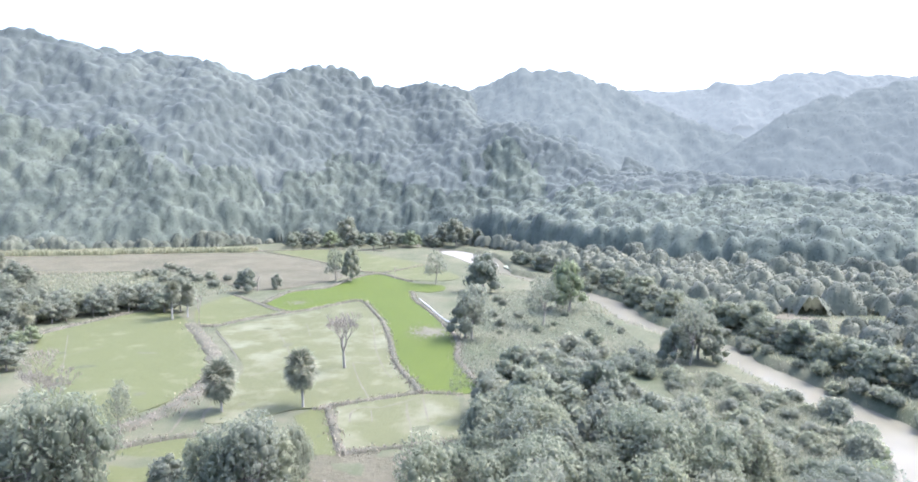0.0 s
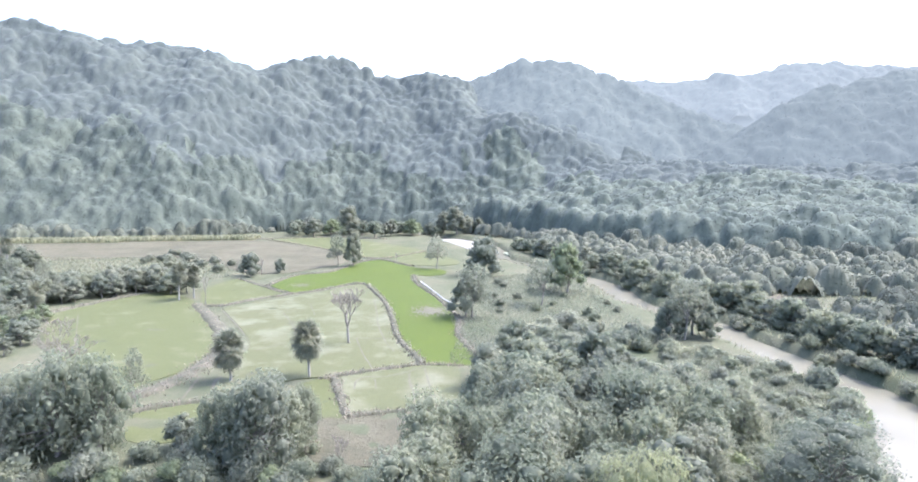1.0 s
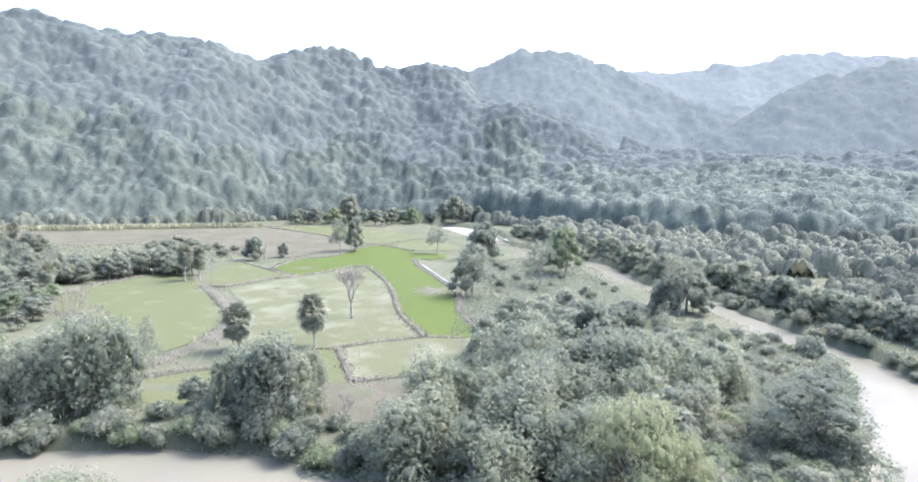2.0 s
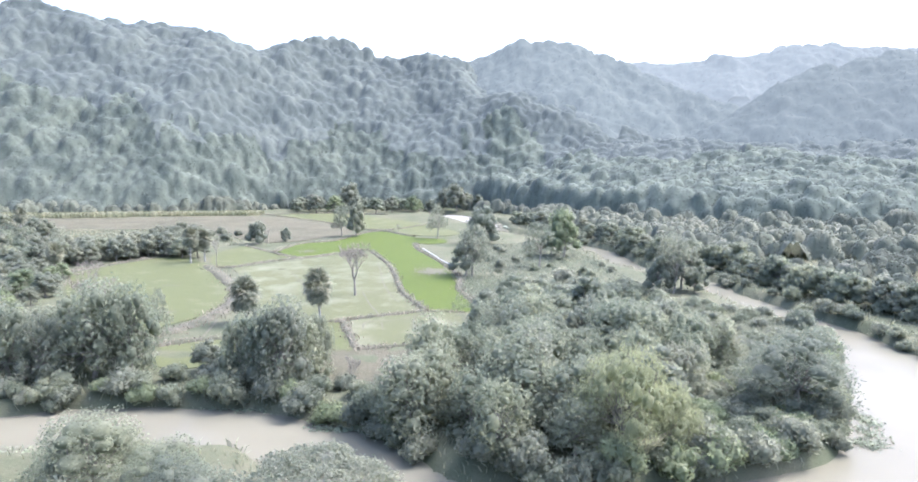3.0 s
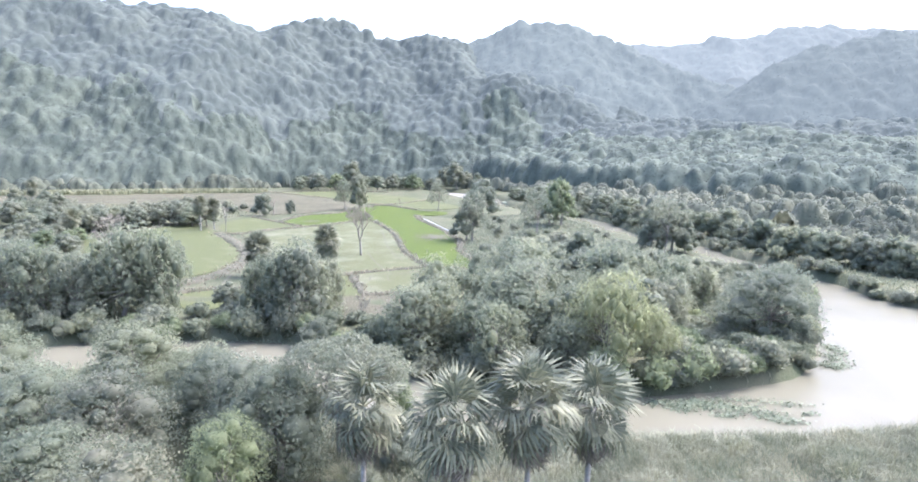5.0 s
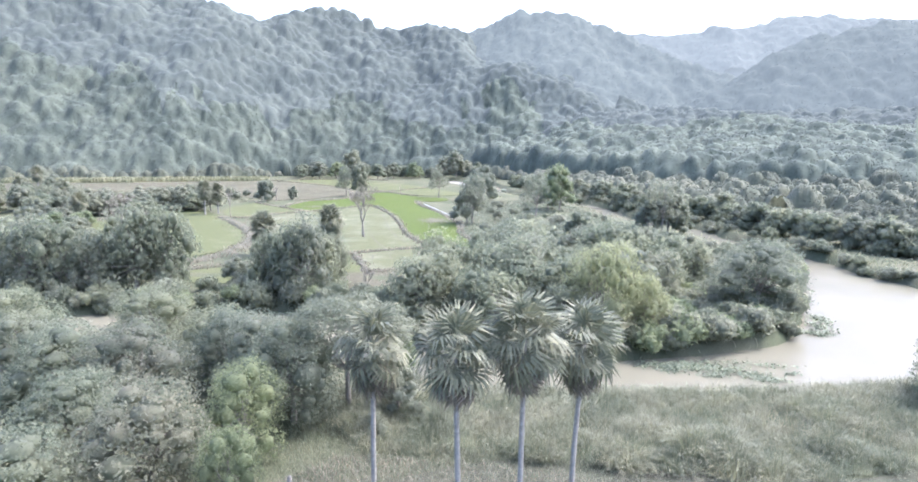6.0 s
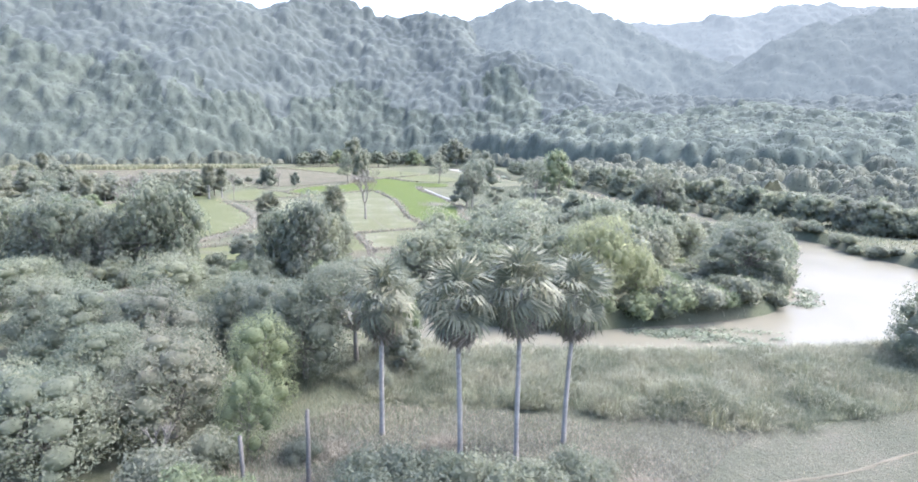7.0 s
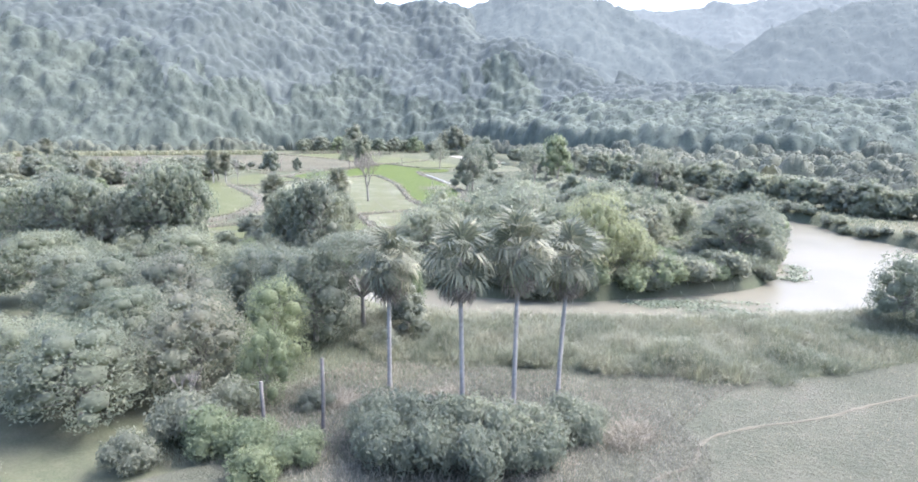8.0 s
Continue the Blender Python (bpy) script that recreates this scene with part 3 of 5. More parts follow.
turn_at = random.Random(11)


def tree(key, x, y, height, label, spread=1.0, variant=None, group="", name="tree", category="tree", deep=0.0):
    """A tree: trunk and crown under one empty. height in metres; spread widens the crown."""
    v = turn_at.randrange(len(KINDS[key])) if variant is None else variant
    wood, crown = KINDS[key][v]
    s = height / 10
    spread *= turn_at.uniform(0.9, 1.1)
    m = pose(x, y, stand(x, y) - deep, 0, 0, turn_at.uniform(0, 360)) @ Matrix.Diagonal((s * spread, s * spread, s, 1))
    root = empty(name, pose(x, y, stand(x, y) - deep), label, category, group)
    local = root.matrix_basis.inverted() @ m
    stem = part("culms" if category == "bamboo" else "trunk", wood, root, "", local)
    if category == "bamboo":
        tagged(stem, kind="stuff")
    part("crown", crown, root, "", local)
    return root


def bush(key, x, y, size, label, tall=1.0, group="", name="bush"):
    v = turn_at.randrange(len(BUSHES[key]))
    ob = new(name, BUSHES[key][v])
    ob.matrix_basis = pose(x, y, max(stand(x, y), -0.1) - 0.15 * size, 0, 0, turn_at.uniform(0, 360)) @ Matrix.Diagonal((size, size, size * tall, 1))
    return tagged(ob, label, "bush", group)


# ---- far forest: closed canopies of crowns ----
def in_view(c, margin=30):
    return np.abs(c[:, 0] + 0.05 * c[:, 1]) < 0.84 * (c[:, 1] + 35) + margin


def crown_sheet(xs, ys, base, gap, size, keep=None, dome=0.72, fine=0.6, ragged=0.26):
    """Heights of a closed forest canopy: a dome for every crown, of its own size, lean and height, over the slope."""
    gx, gy = np.meshgrid(xs, ys)
    low = base(gx, gy)
    top = low + 0.0
    c = spaced([(xs[0], ys[0]), (xs[-1], ys[0]), (xs[-1], ys[-1]), (xs[0], ys[-1])], gap)
    c = c[in_view(c)]
    if keep is not None:
        c = c[keep(c)]
    z = base(c[:, 0], c[:, 1])
    r = size * rng.uniform(0.6, 1.25, len(c)) * np.where(rng.random(len(c)) < 0.14, 1.45, 1.0)
    tall = r * dome * rng.uniform(0.75, 1.3, len(c)) + np.where(rng.random(len(c)) < 0.10, rng.uniform(0.5, 2.5, len(c)), 0.0)
    wob = fractal_at(gx, gy, 1 / 3.4, 3, 5.5).reshape(gx.shape)
    sx, sy = xs[1] - xs[0], ys[1] - ys[0]
    for (x, y), b, rr, h in zip(c, z, r, tall):
        i0, i1 = max(int((x - rr - xs[0]) / sx), 0), int((x + rr - xs[0]) / sx) + 2
        j0, j1 = max(int((y - rr - ys[0]) / sy), 0), int((y + rr - ys[0]) / sy) + 2
        d = np.hypot(gx[j0:j1, i0:i1] - x, gy[j0:j1, i0:i1] - y) / rr + ragged * wob[j0:j1, i0:i1]
        q = np.where(d < 1, 0.7 * b + 0.3 * low[j0:j1, i0:i1] + 1.2 + h * (1 - np.clip(d, 0, 1) ** 2.4), -99.0)
        top[j0:j1, i0:i1] = np.maximum(top[j0:j1, i0:i1], q)
    return gx, gy, low, top + fine * fractal_at(gx, gy, 1 / 1.7, 2, 2.2).reshape(gx.shape)


def sheet_mesh(name, gx, gy, gz, keep, material, label, sprays=0, spray=0.8):
    """A part of the canopy sheet as one mass, with loose sprays of leaves on it."""
    k, n = gx.shape
    v = np.stack((gx.ravel(), gy.ravel(), gz.ravel()), 1)
    i = (np.arange(k - 1)[:, None] * n + np.arange(n - 1)[None, :]).ravel()
    q = np.stack((i, i + 1, i + 1 + n, i + n), 1)
    q = q[keep(v[q].mean(1))]
    polys, verts = [q], [v]
    if sprays:
        pick = q[rng.integers(0, len(q), sprays)]
        w = rng.random((sprays, 2, 1))
        e1, e2 = v[pick[:, 1]] - v[pick[:, 0]], v[pick[:, 3]] - v[pick[:, 0]]
        nrm = unit(np.cross(e1, e2))
        p = v[pick[:, 0]] + e1 * w[:, 0] + e2 * w[:, 1] + nrm * rng.uniform(0.0, 0.45, (sprays, 1))
        lv, lq = leaf_quads(p, unit(nrm + rng.normal(size=nrm.shape) * 0.35), spray, spray * 0.65)
        polys.append(lq + len(v))
        verts.append(lv)
    used, flat = np.unique(np.concatenate([f.ravel() for f in polys]), return_inverse=True)
    cut = np.cumsum([0] + [f.size for f in polys])
    polys = [flat[a:b].reshape(-1, 4) for a, b in zip(cut[:-1], cut[1:])]
    ob = new(name, mesh_of(name, np.concatenate(verts)[used], polys, [material], None, True))
    return tagged(ob, label, "forest", kind="stuff")


edge_right = [(15.1, 433.9), (49.2, 385.4), (94.5, 350.8), (140.1, 334.6), (206.4, 320), (285, 303.4), (442.3, 300.4)]
gx, gy, low, top = crown_sheet(np.arange(-560, 561, 1.7), np.arange(290, 662, 1.7), canopy_floor, 5.4, 5.2, lambda c: canopy_floor(c[:, 0], c[:, 1]) > 2.5)
grown = lambda c: in_view(c, 40) & (c[:, 2] > 2.6)
# ragged line beyond which the forest gets the haze-glow leaves
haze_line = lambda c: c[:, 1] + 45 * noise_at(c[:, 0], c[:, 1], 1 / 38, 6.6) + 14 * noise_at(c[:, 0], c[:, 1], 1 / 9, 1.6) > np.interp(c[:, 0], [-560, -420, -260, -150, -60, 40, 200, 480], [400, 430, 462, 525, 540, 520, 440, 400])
sheet_mesh("hillside_forest", gx, gy, top, lambda c: grown(c) & ~haze_line(c) & (c[:, 0] < -5), LEAF_FAR, "dense green broadleaf forest on the steep hillside", 60000)
sheet_mesh("valley_forest", gx, gy, top, lambda c: grown(c) & ~haze_line(c) & (c[:, 0] >= -5), LEAF_FAR, "dense green broadleaf forest across the valley floor", 50000)
sheet_mesh("ridge_forest", gx, gy, top, lambda c: grown(c) & haze_line(c), LEAF_RIDGE_HAZE, "green forest up to the ridges, haze added as glow", 60000, 1.0)
# range forests share the ranges' emissive haze materials
for name, ridge, slope, material, depth, step, gap, xs in (("mountain_forest", RANGE_LINE_1, 0.95, RANGE_MID_HAZE, 66, 2.4, 6.0, (-110, 240)), ("distant_forest", RANGE_LINE_2, 0.6, RANGE_FAR_HAZE, 110, 3.4, 8.0, (30, 680)),
                                                           ("mountainside_forest", RANGE_LINE_3, 0.75, RANGE_MID_HAZE, 105, 2.4, 6.0, (150, 520))):
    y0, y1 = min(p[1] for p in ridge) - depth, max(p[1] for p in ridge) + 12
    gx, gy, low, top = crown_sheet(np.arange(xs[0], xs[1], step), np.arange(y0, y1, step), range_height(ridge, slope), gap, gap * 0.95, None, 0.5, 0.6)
    sheet_mesh(name, gx, gy, top - 2.0, lambda c: in_view(c, 40) & (c[:, 2] > 0), material, "blue-green forest over the far mountainside, haze added as glow", 9000, 1.3)

# ---- fields ----


def field(name, outline, height, m, label, category="field"):
    """A flat bed of soil and crop with a short edge."""
    o = smooth_line(list(outline) + [outline[0]], 4)[:-1]
    n = len(o)
    top = np.column_stack((o, np.full(n, height)))
    low = np.column_stack((o, np.full(n, height - 0.5)))
    side = np.array([(i, i + n, (i + 1) % n + n, (i + 1) % n) for i in range(n)])
    me = bpy.data.meshes.new(name)
    me.from_pydata([tuple(v) for v in np.concatenate((top, low))], [], [tuple(range(n))] + [tuple(int(k) for k in q) for q in side])
    me.materials.append(m)
    me.update()
    if me.polygons[0].normal.z < 0:
        me.flip_normals()
    return tagged(new(name, me), label, category, kind="structure")


def strip(name, line, width, height, m, label, category, base=2.0, rough=0.15, kind="structure"):
    """A low rounded bank or track along a line."""
    o = smooth_line(line, 6)
    d = unit(np.gradient(o, axis=0))
    side = np.stack((-d[:, 1], d[:, 0]), 1)
    prof = [(-0.5, 0.0), (-0.3, 0.75), (0.0, 1.0), (0.3, 0.75), (0.5, 0.0)]
    rows = []
    for k, (u, h) in enumerate(prof):
        w = width * (1 + rough * rng.normal(size=len(o)))
        rows.append(np.column_stack((o + side * (u * w)[:, None], base + h * height * (1 + rough * rng.normal(size=len(o))))))
    v = np.stack(rows, 1)
    n, k = len(o), len(prof)
    i = (np.arange(n - 1)[:, None] * k + np.arange(k - 1)[None, :]).ravel()
    q = np.stack((i, i + 1, i + 1 + k, i + k), 1)
    me = mesh_of(name, v.reshape(-1, 3), [q[:, ::-1]], [m], None, True)
    return tagged(new(name, me), label, category, kind=kind)


FZ = LAND + 0.12
f_big = [(-135.5, 175.5), (-132.7, 186.7), (-128.1, 201.3), (-122.3, 214.8), (-112.2, 209.0), (-97.2, 192.5), (-84.5, 173.8), (-73.8, 156.6), (-70.9, 148.3), (-68.8, 135.0), (-69.0, 123.8), (-71.6, 117.0), (-73.9, 110.9), (-82.4, 110.2), (-89.5, 110.6), (-101.9, 129.8), (-117.9, 149.5)]
f_small = [(-107.0, 213.4), (-109.0, 227.9), (-105.0, 243.7), (-86.3, 224.3), (-75.4, 213.2), (-83.9, 202.0), (-89.7, 192.8), (-96.1, 192.3)]
f_green = [(-90.0, 232.6), (-86.9, 255.7), (-74.2, 268.0), (-69.9, 293.9), (-59.7, 306.5), (-40.4, 283.5), (-25.7, 276.7), (-23.5, 265.3), (-28.4, 259.1), (-36.4, 259.0), (-32.8, 240.9), (-22.7, 214.5), (-13.6, 185.8), (-11.7, 175.6), (-11.2, 162.1), (-7.5, 148.3), (-4.4, 138.8), (-5.0, 134.7), (-11.3, 133.3), (-16.4, 133.8), (-20.0, 141.7), (-24.1, 150.6), (-27.6, 160.7), (-30.9, 175.6), (-36.5, 197.5), (-44.2, 220.1), (-50.8, 236.2), (-57.0, 238.6), (-65.0, 226.2), (-74.3, 216.3)]
f_mid = [(-87.6, 188.1), (-81.2, 197.8), (-72.9, 207.6), (-64.9, 218.2), (-56.6, 232.1), (-51.6, 234.9), (-42.8, 212.7), (-37.4, 197.4), (-31.7, 175.6), (-28.4, 160.7), (-24.6, 149.3), (-20.6, 140.6), (-18.8, 134.6), (-25.2, 129.4), (-33.0, 125.2), (-36.7, 123.2), (-42.6, 121.1), (-47.8, 114.5), (-51.7, 114.2), (-56.1, 113.9), (-60.2, 126.6), (-61.5, 145.2), (-71.2, 162.8), (-81.3, 178.2)]
f_low = [(-33.2, 123.2), (-25.6, 128.3), (-16.4, 133.4), (-9.6, 132.5), (-8.1, 109.6), (-14.6, 106.6), (-20.5, 105.4), (-26.8, 103.3)]
f_strip = [(-40.4, 118.4), (-35.2, 123.0), (-28.1, 103.2), (-29.6, 101.6), (-32.6, 102.9)]
f_left = [(-65.1, 100.4), (-60.4, 104.0), (-54.9, 106.9), (-51.2, 108.1), (-48.9, 100.1), (-51.0, 90.3), (-59.7, 89.7)]
f_top = [(-151.9, 403.4), (-138.4, 415.9), (-111.2, 419.1), (-72.6, 383.9), (-44.0, 351.4), (-43.0, 336.6), (-60.1, 316.8), (-76.4, 321.6), (-100.4, 352.0)]
f_top2 = [(-56.8, 315.0), (-39.9, 336.9), (-25.7, 318.2), (-19.3, 299.0), (-30.2, 288.8), (-47.8, 296.1)]
f_bare = [(-28.6, 198.2), (-23.8, 197.7), (-16.6, 195.1), (-15.2, 185.6), (-18.7, 183.5), (-22.3, 181.1), (-25.9, 188.4)]
f_bare2 = [(-81.9, 232.1), (-78.3, 236.7), (-71.5, 231.3), (-74.1, 227.1)]
fallow = [(-255.5, 272.1), (-311.8, 350.1), (-159.4, 392.8), (-78.1, 314.7), (-85.9, 269.4), (-108.1, 259.9), (-167.4, 307.3)]
plough = [(-31.6, 101), (-15.8, 105.2), (-15.2, 85.5), (-28.8, 85.1)]
field("rice_field", f_big, FZ, RICE_PALE, "broad pale green young rice field")
field("rice_field", f_small, FZ, RICE_PALE, "small pale green rice field beside a dike")
field("rice_field", f_green, FZ + 0.02, RICE_BRIGHT, "bright green rice field with a bare patch")


def mud_patch(outline, count, size, label):
    """Ragged bare mud among the rice: flat flecks, thick in the middle and thin at the rim."""
    o = np.array(outline)
    c = o.mean(0) + rng.normal(size=(count, 2)) * (o.max(0) - o.min(0)) * 0.20
    p = np.column_stack((c, FZ + 0.045 + rng.uniform(0, 0.03, count)))
    v, q = leaf_quads(p, unit(np.column_stack((rng.normal(size=(count, 2)) * 0.02, np.ones(count)))), size, size * 0.7)
    return tagged(new("bare_patch", mesh_of("bare_patch", v, [q], [SALT])), label, "soil", kind="stuff")


mud_patch(f_bare, 420, 1.1, "whitish bare mud patch in the green rice")
mud_patch(f_bare2, 130, 1.1, "small whitish bare mud patch in the rice")
field("rice_field", f_mid, FZ, RICE_THIN, "thinly grown pale rice field with dried tracks")
field("rice_field", f_low, FZ - 0.03, RICE_THIN, "small pale rice field with dried tracks")
field("rice_field", f_strip, FZ - 0.03, RICE_PALE, "narrow rice strip between two dikes")
field("rice_field", f_left, FZ - 0.05, RICE_PALE, "small green rice field near the river trees")
field("rice_field", f_top, FZ, RICE_PALE, "pale green rice field at the valley's end")
field("rice_field", f_top2, FZ, RICE_PALE, "small pale rice field beside the river")
field("fallow_field", fallow, FZ + 0.02, PLOUGHED, "bare brownish fallow field of dry stubble")
field("fallow_field", plough, FZ - 0.04, PLOUGHED, "small ploughed grey-brown plot on the river bank")
DIKE_LABEL = "narrow earth dike grown with dry grass"
DIKES = [
    ([(-99.0, 194.1), (-83.3, 171.2), (-72.6, 154.3), (-68.6, 144.6), (-66.4, 134.9), (-65.7, 128.1), (-66.2, 120.2), (-68.7, 112.2), (-72.0, 107.9)], 4.6, 0.55),
    ([(-95.7, 191.5), (-89.3, 192.0), (-83.9, 202.0), (-75.0, 212.2), (-66.1, 222.3), (-56.6, 236.8), (-51.1, 235.0)], 1.7, 0.5),
    ([(-51.1, 235.0), (-43.2, 215.1), (-36.8, 197.4), (-31.1, 175.6), (-27.8, 160.7), (-24.2, 150.1), (-20.1, 140.9), (-17.4, 133.8)], 2.0, 0.6),
    ([(-17.4, 133.8), (-25.3, 129.9), (-33.8, 124.8), (-36.9, 121.9)], 1.6, 0.5),
    ([(-34.8, 122.6), (-27.1, 102.5)], 2.2, 0.5),
    ([(-105.0, 243.7), (-86.3, 224.3), (-73.9, 213.3)], 1.6, 0.5),
    ([(-17.4, 133.8), (-8.1, 133.5)], 1.4, 0.4),
    ([(-36.4, 259.0), (-32.8, 240.9), (-22.7, 214.5), (-13.8, 185.8), (-11.8, 174.0), (-11.4, 162.1), (-7.6, 148.3), (-4.8, 139.8)], 1.8, 0.5),
    ([(-65.9, 101.6), (-61.1, 105.2), (-51.6, 108.9)], 2.0, 0.5),
    ([(-26.5, 102.1), (-20.4, 104.6), (-8.0, 108.6)], 1.8, 0.5),
    ([(-137.4, 177.2), (-134.1, 188.7), (-129.2, 203.1), (-124.1, 218.1)], 3.0, 0.5),
    ([(-88.4, 229.8), (-86.3, 253.6), (-73.8, 266.5), (-69.5, 292.1), (-59.8, 307.5), (-40.8, 286.1)], 2.4, 0.6),
    ([(-157.6, 402.7), (-124.5, 373.6), (-99.3, 348.1), (-75.9, 319.5), (-60.4, 310.5)], 1.8, 0.5),
    ([(-60.4, 310.5), (-51.9, 322.0), (-42.3, 344.0)], 1.6, 0.5),
    ([(-313.1, 356.5), (-235.7, 378), (-160.2, 399.9), (-114.6, 416.8), (-76.2, 410.5)], 3.0, 0.6),
]
for line, w, h in DIKES:
    strip("field_dike", line, w, h, DIKE, DIKE_LABEL, "dike", LAND - 0.05)
for line, w in [
    ([(-66.3, 183.1), (-58.7, 168.5), (-54.5, 158.5), (-51.7, 149.6)], 0.6),
    ([(-58.8, 141.9), (-56.6, 145.5), (-51.7, 149.6)], 0.6),
    ([(-43.3, 207.9), (-38.7, 189.3), (-34.2, 169.0), (-28.4, 150.2), (-25.4, 143.5)], 0.55),
    ([(-37.5, 155.1), (-33.0, 154.9), (-27.5, 155.4)], 0.6),
    ([(-37.2, 154.6), (-32.5, 140.7), (-28.2, 130.1)], 0.6),
    ([(-28.9, 116.0), (-29.6, 121.3), (-27.8, 123.9), (-24.3, 124.2), (-20.0, 128.0), (-16.3, 132.9)], 0.7),
    ([(-26.0, 122.4), (-24.6, 116.3)], 0.4),
    ([(-19.3, 127.2), (-18.9, 122.2), (-17.9, 117.6)], 0.4),
    ([(-16.7, 131.0), (-13.9, 117.1)], 0.6),
    ([(-62.2, 197.3), (-55.7, 180.4)], 0.4),
    ([(-56.6, 113.8), (-58.2, 118.3), (-58.5, 121.6)], 0.8),
    ([(-59.9, 108.3), (-61.6, 115.7), (-63.1, 121.9)], 0.9),
    ([(-56.9, 114.1), (-58.5, 119.0), (-58.5, 122.3)], 0.7),
    ([(-114.1, 149.8), (-112.6, 156.4), (-108.9, 165.3)], 0.5),
    ([(-103.7, 140.9), (-116.7, 160.6), (-127.1, 176.2)], 0.5),
    ([(-19.6, 126.5), (-17.3, 116.2), (-16.0, 109.0)], 0.4),
    ([(-86.5, 185.5), (-72.5, 164.3), (-67.1, 155.4)], 0.7),
]:
    strip("dried_track", line, w * 0.6, 0.012, SALT, "thin whitish dried track across the rice", "track", FZ + 0.008, 0.2)
# the whitish curved edge of a dike, built as a raised strip
strip("pale_dike_edge", [(-31.3, 242.9), (-24.8, 224.5), (-19.0, 207.7), (-15.6, 201.4)], 0.45, 0.3, PALE_EDGE, "whitish curved dike edge along a field", "pipe", LAND + 0.25, 0.02, "")
strip("foot_path", [(8.8, 1.6), (10.7, 4.8), (13.7, 6.8), (15.7, 10.3), (19.8, 12.7), (25.9, 14.6), (31.2, 17.2), (36.5, 19.6), (42.7, 21.9), (62.5, 30.2)], 0.34, 0.03, SAND, "narrow worn dirt path through the meadow", "path", LAND + 0.18, 0.3)

# ---- near meadow and bank ----
meadow = [(-110, -38.5), (-98.4, 14), (-75.3, 22.1), (-56.3, 15.6), (-41.3, 3.3), (-27.8, 0.9), (-17.1, 8.1), (-8.7, 20.1), (3.7, 25.4), (13.8, 25.2), (26.1, 22.7), (35.5, 25.5), (46.2, 30.3), (63.1, 41), (98.8, 53.6), (132.6, 28.1), (92.2, -37.8)]
field("meadow", meadow, LAND + 0.17, MEADOW, "mown greyish grass meadow beside the river bank", "meadow")


def blades(name, places, height, width, lean, material, label, kind="stuff", base=None, category="grass", lift=0.0):
    """Grass blades in two bends, with random lean."""
    n = len(places)
    z = land(places[:, 0], places[:, 1]) if base is None else np.full(n, base)
    p = np.column_stack((places, z - 0.05 + lift))
    a = rng.uniform(0, 2 * np.pi, n)
    b = rng.uniform(0, 2 * np.pi, n)
    h = height * rng.uniform(0.55, 1.25, n)
    out = np.stack((np.cos(a), np.sin(a)), 1) * (lean * h * rng.uniform(0.2, 1.3, n))[:, None]
    sd = np.stack((np.cos(b), np.sin(b), 0 * b), 1) * (width * rng.uniform(0.6, 1.4, n))[:, None] * 0.5
    mid = p + np.column_stack((out * 0.35, h * 0.62))
    tip = p + np.column_stack((out * 1.15, h * rng.uniform(0.82, 1.0, n)))
    v = np.stack((p - sd, p + sd, mid + sd * 0.8, mid - sd * 0.8, tip), 1).reshape(-1, 3)
    i = np.arange(n)[:, None] * 5
    me = mesh_of(name, v, [i + np.array([[0, 1, 2, 3]]), i + np.array([[3, 2, 4]])], [material])
    return tagged(new(name, me), label, category, kind=kind)


bank = [(-13, 25.2), (-4.1, 24.6), (3.7, 23.8), (9.8, 23.1), (14.8, 22.7), (26.1, 22.2), (35.5, 25), (46.2, 29.7), (58.5, 38.2), (52.6, 47.9), (41.5, 45.5), (30.8, 43.6), (12, 41.3), (-0.4, 41.2), (-12.4, 44.1), (-17.2, 39)]


def hummock(x, y):
    """Billows of the reed bed: soft mounds that sink to the ground at its rim."""
    d = np.full(np.shape(x), 1e9)
    for a, b in zip(bank, bank[1:] + bank[:1]):
        dx, dy = b[0] - a[0], b[1] - a[1]
        t = np.clip(((x - a[0]) * dx + (y - a[1]) * dy) / (dx * dx + dy * dy), 0, 1)
        d = np.minimum(d, np.hypot(x - a[0] - t * dx, y - a[1] - t * dy))
    rim = np.sqrt(np.clip(d / 2.2, 0, 1))
    n = 0.75 + 1.7 * noise_at(x, y, 0.21, 4.4).reshape(np.shape(x)) + 0.8 * noise_at(x, y, 0.5, 8.1).reshape(np.shape(x))
    return np.where(inside(bank, np.ravel(x), np.ravel(y)).reshape(np.shape(x)), np.clip(n, 0.3, 2.4) * rim * np.clip((44 + 0.08 * x - y) / 11, 0.1, 1), 0.0)


BED = soil_material("reed_litter", [(0.38, (0.080, 0.094, 0.054)), (0.60, (0.125, 0.132, 0.084))], (3.0, 0.2), 0.2)
bed = new("reed_bed", grid_mesh("reed_bed", np.arange(-18.5, 59.6, 0.7), np.arange(24, 50.2, 0.7), lambda x, y: land(x, y) - 0.5 + hummock(x, y) * 0.9, BED, True))
tagged(bed, "hummocky litter under the reeds", "ground", kind="structure")
c = sample(bank, 34000)
blades("tall_reeds", c, 1.15, 0.042, 1.0, REED, "tall pale green reeds in soft billows along the river bank", lift=hummock(c[:, 0], c[:, 1]) * 0.8)


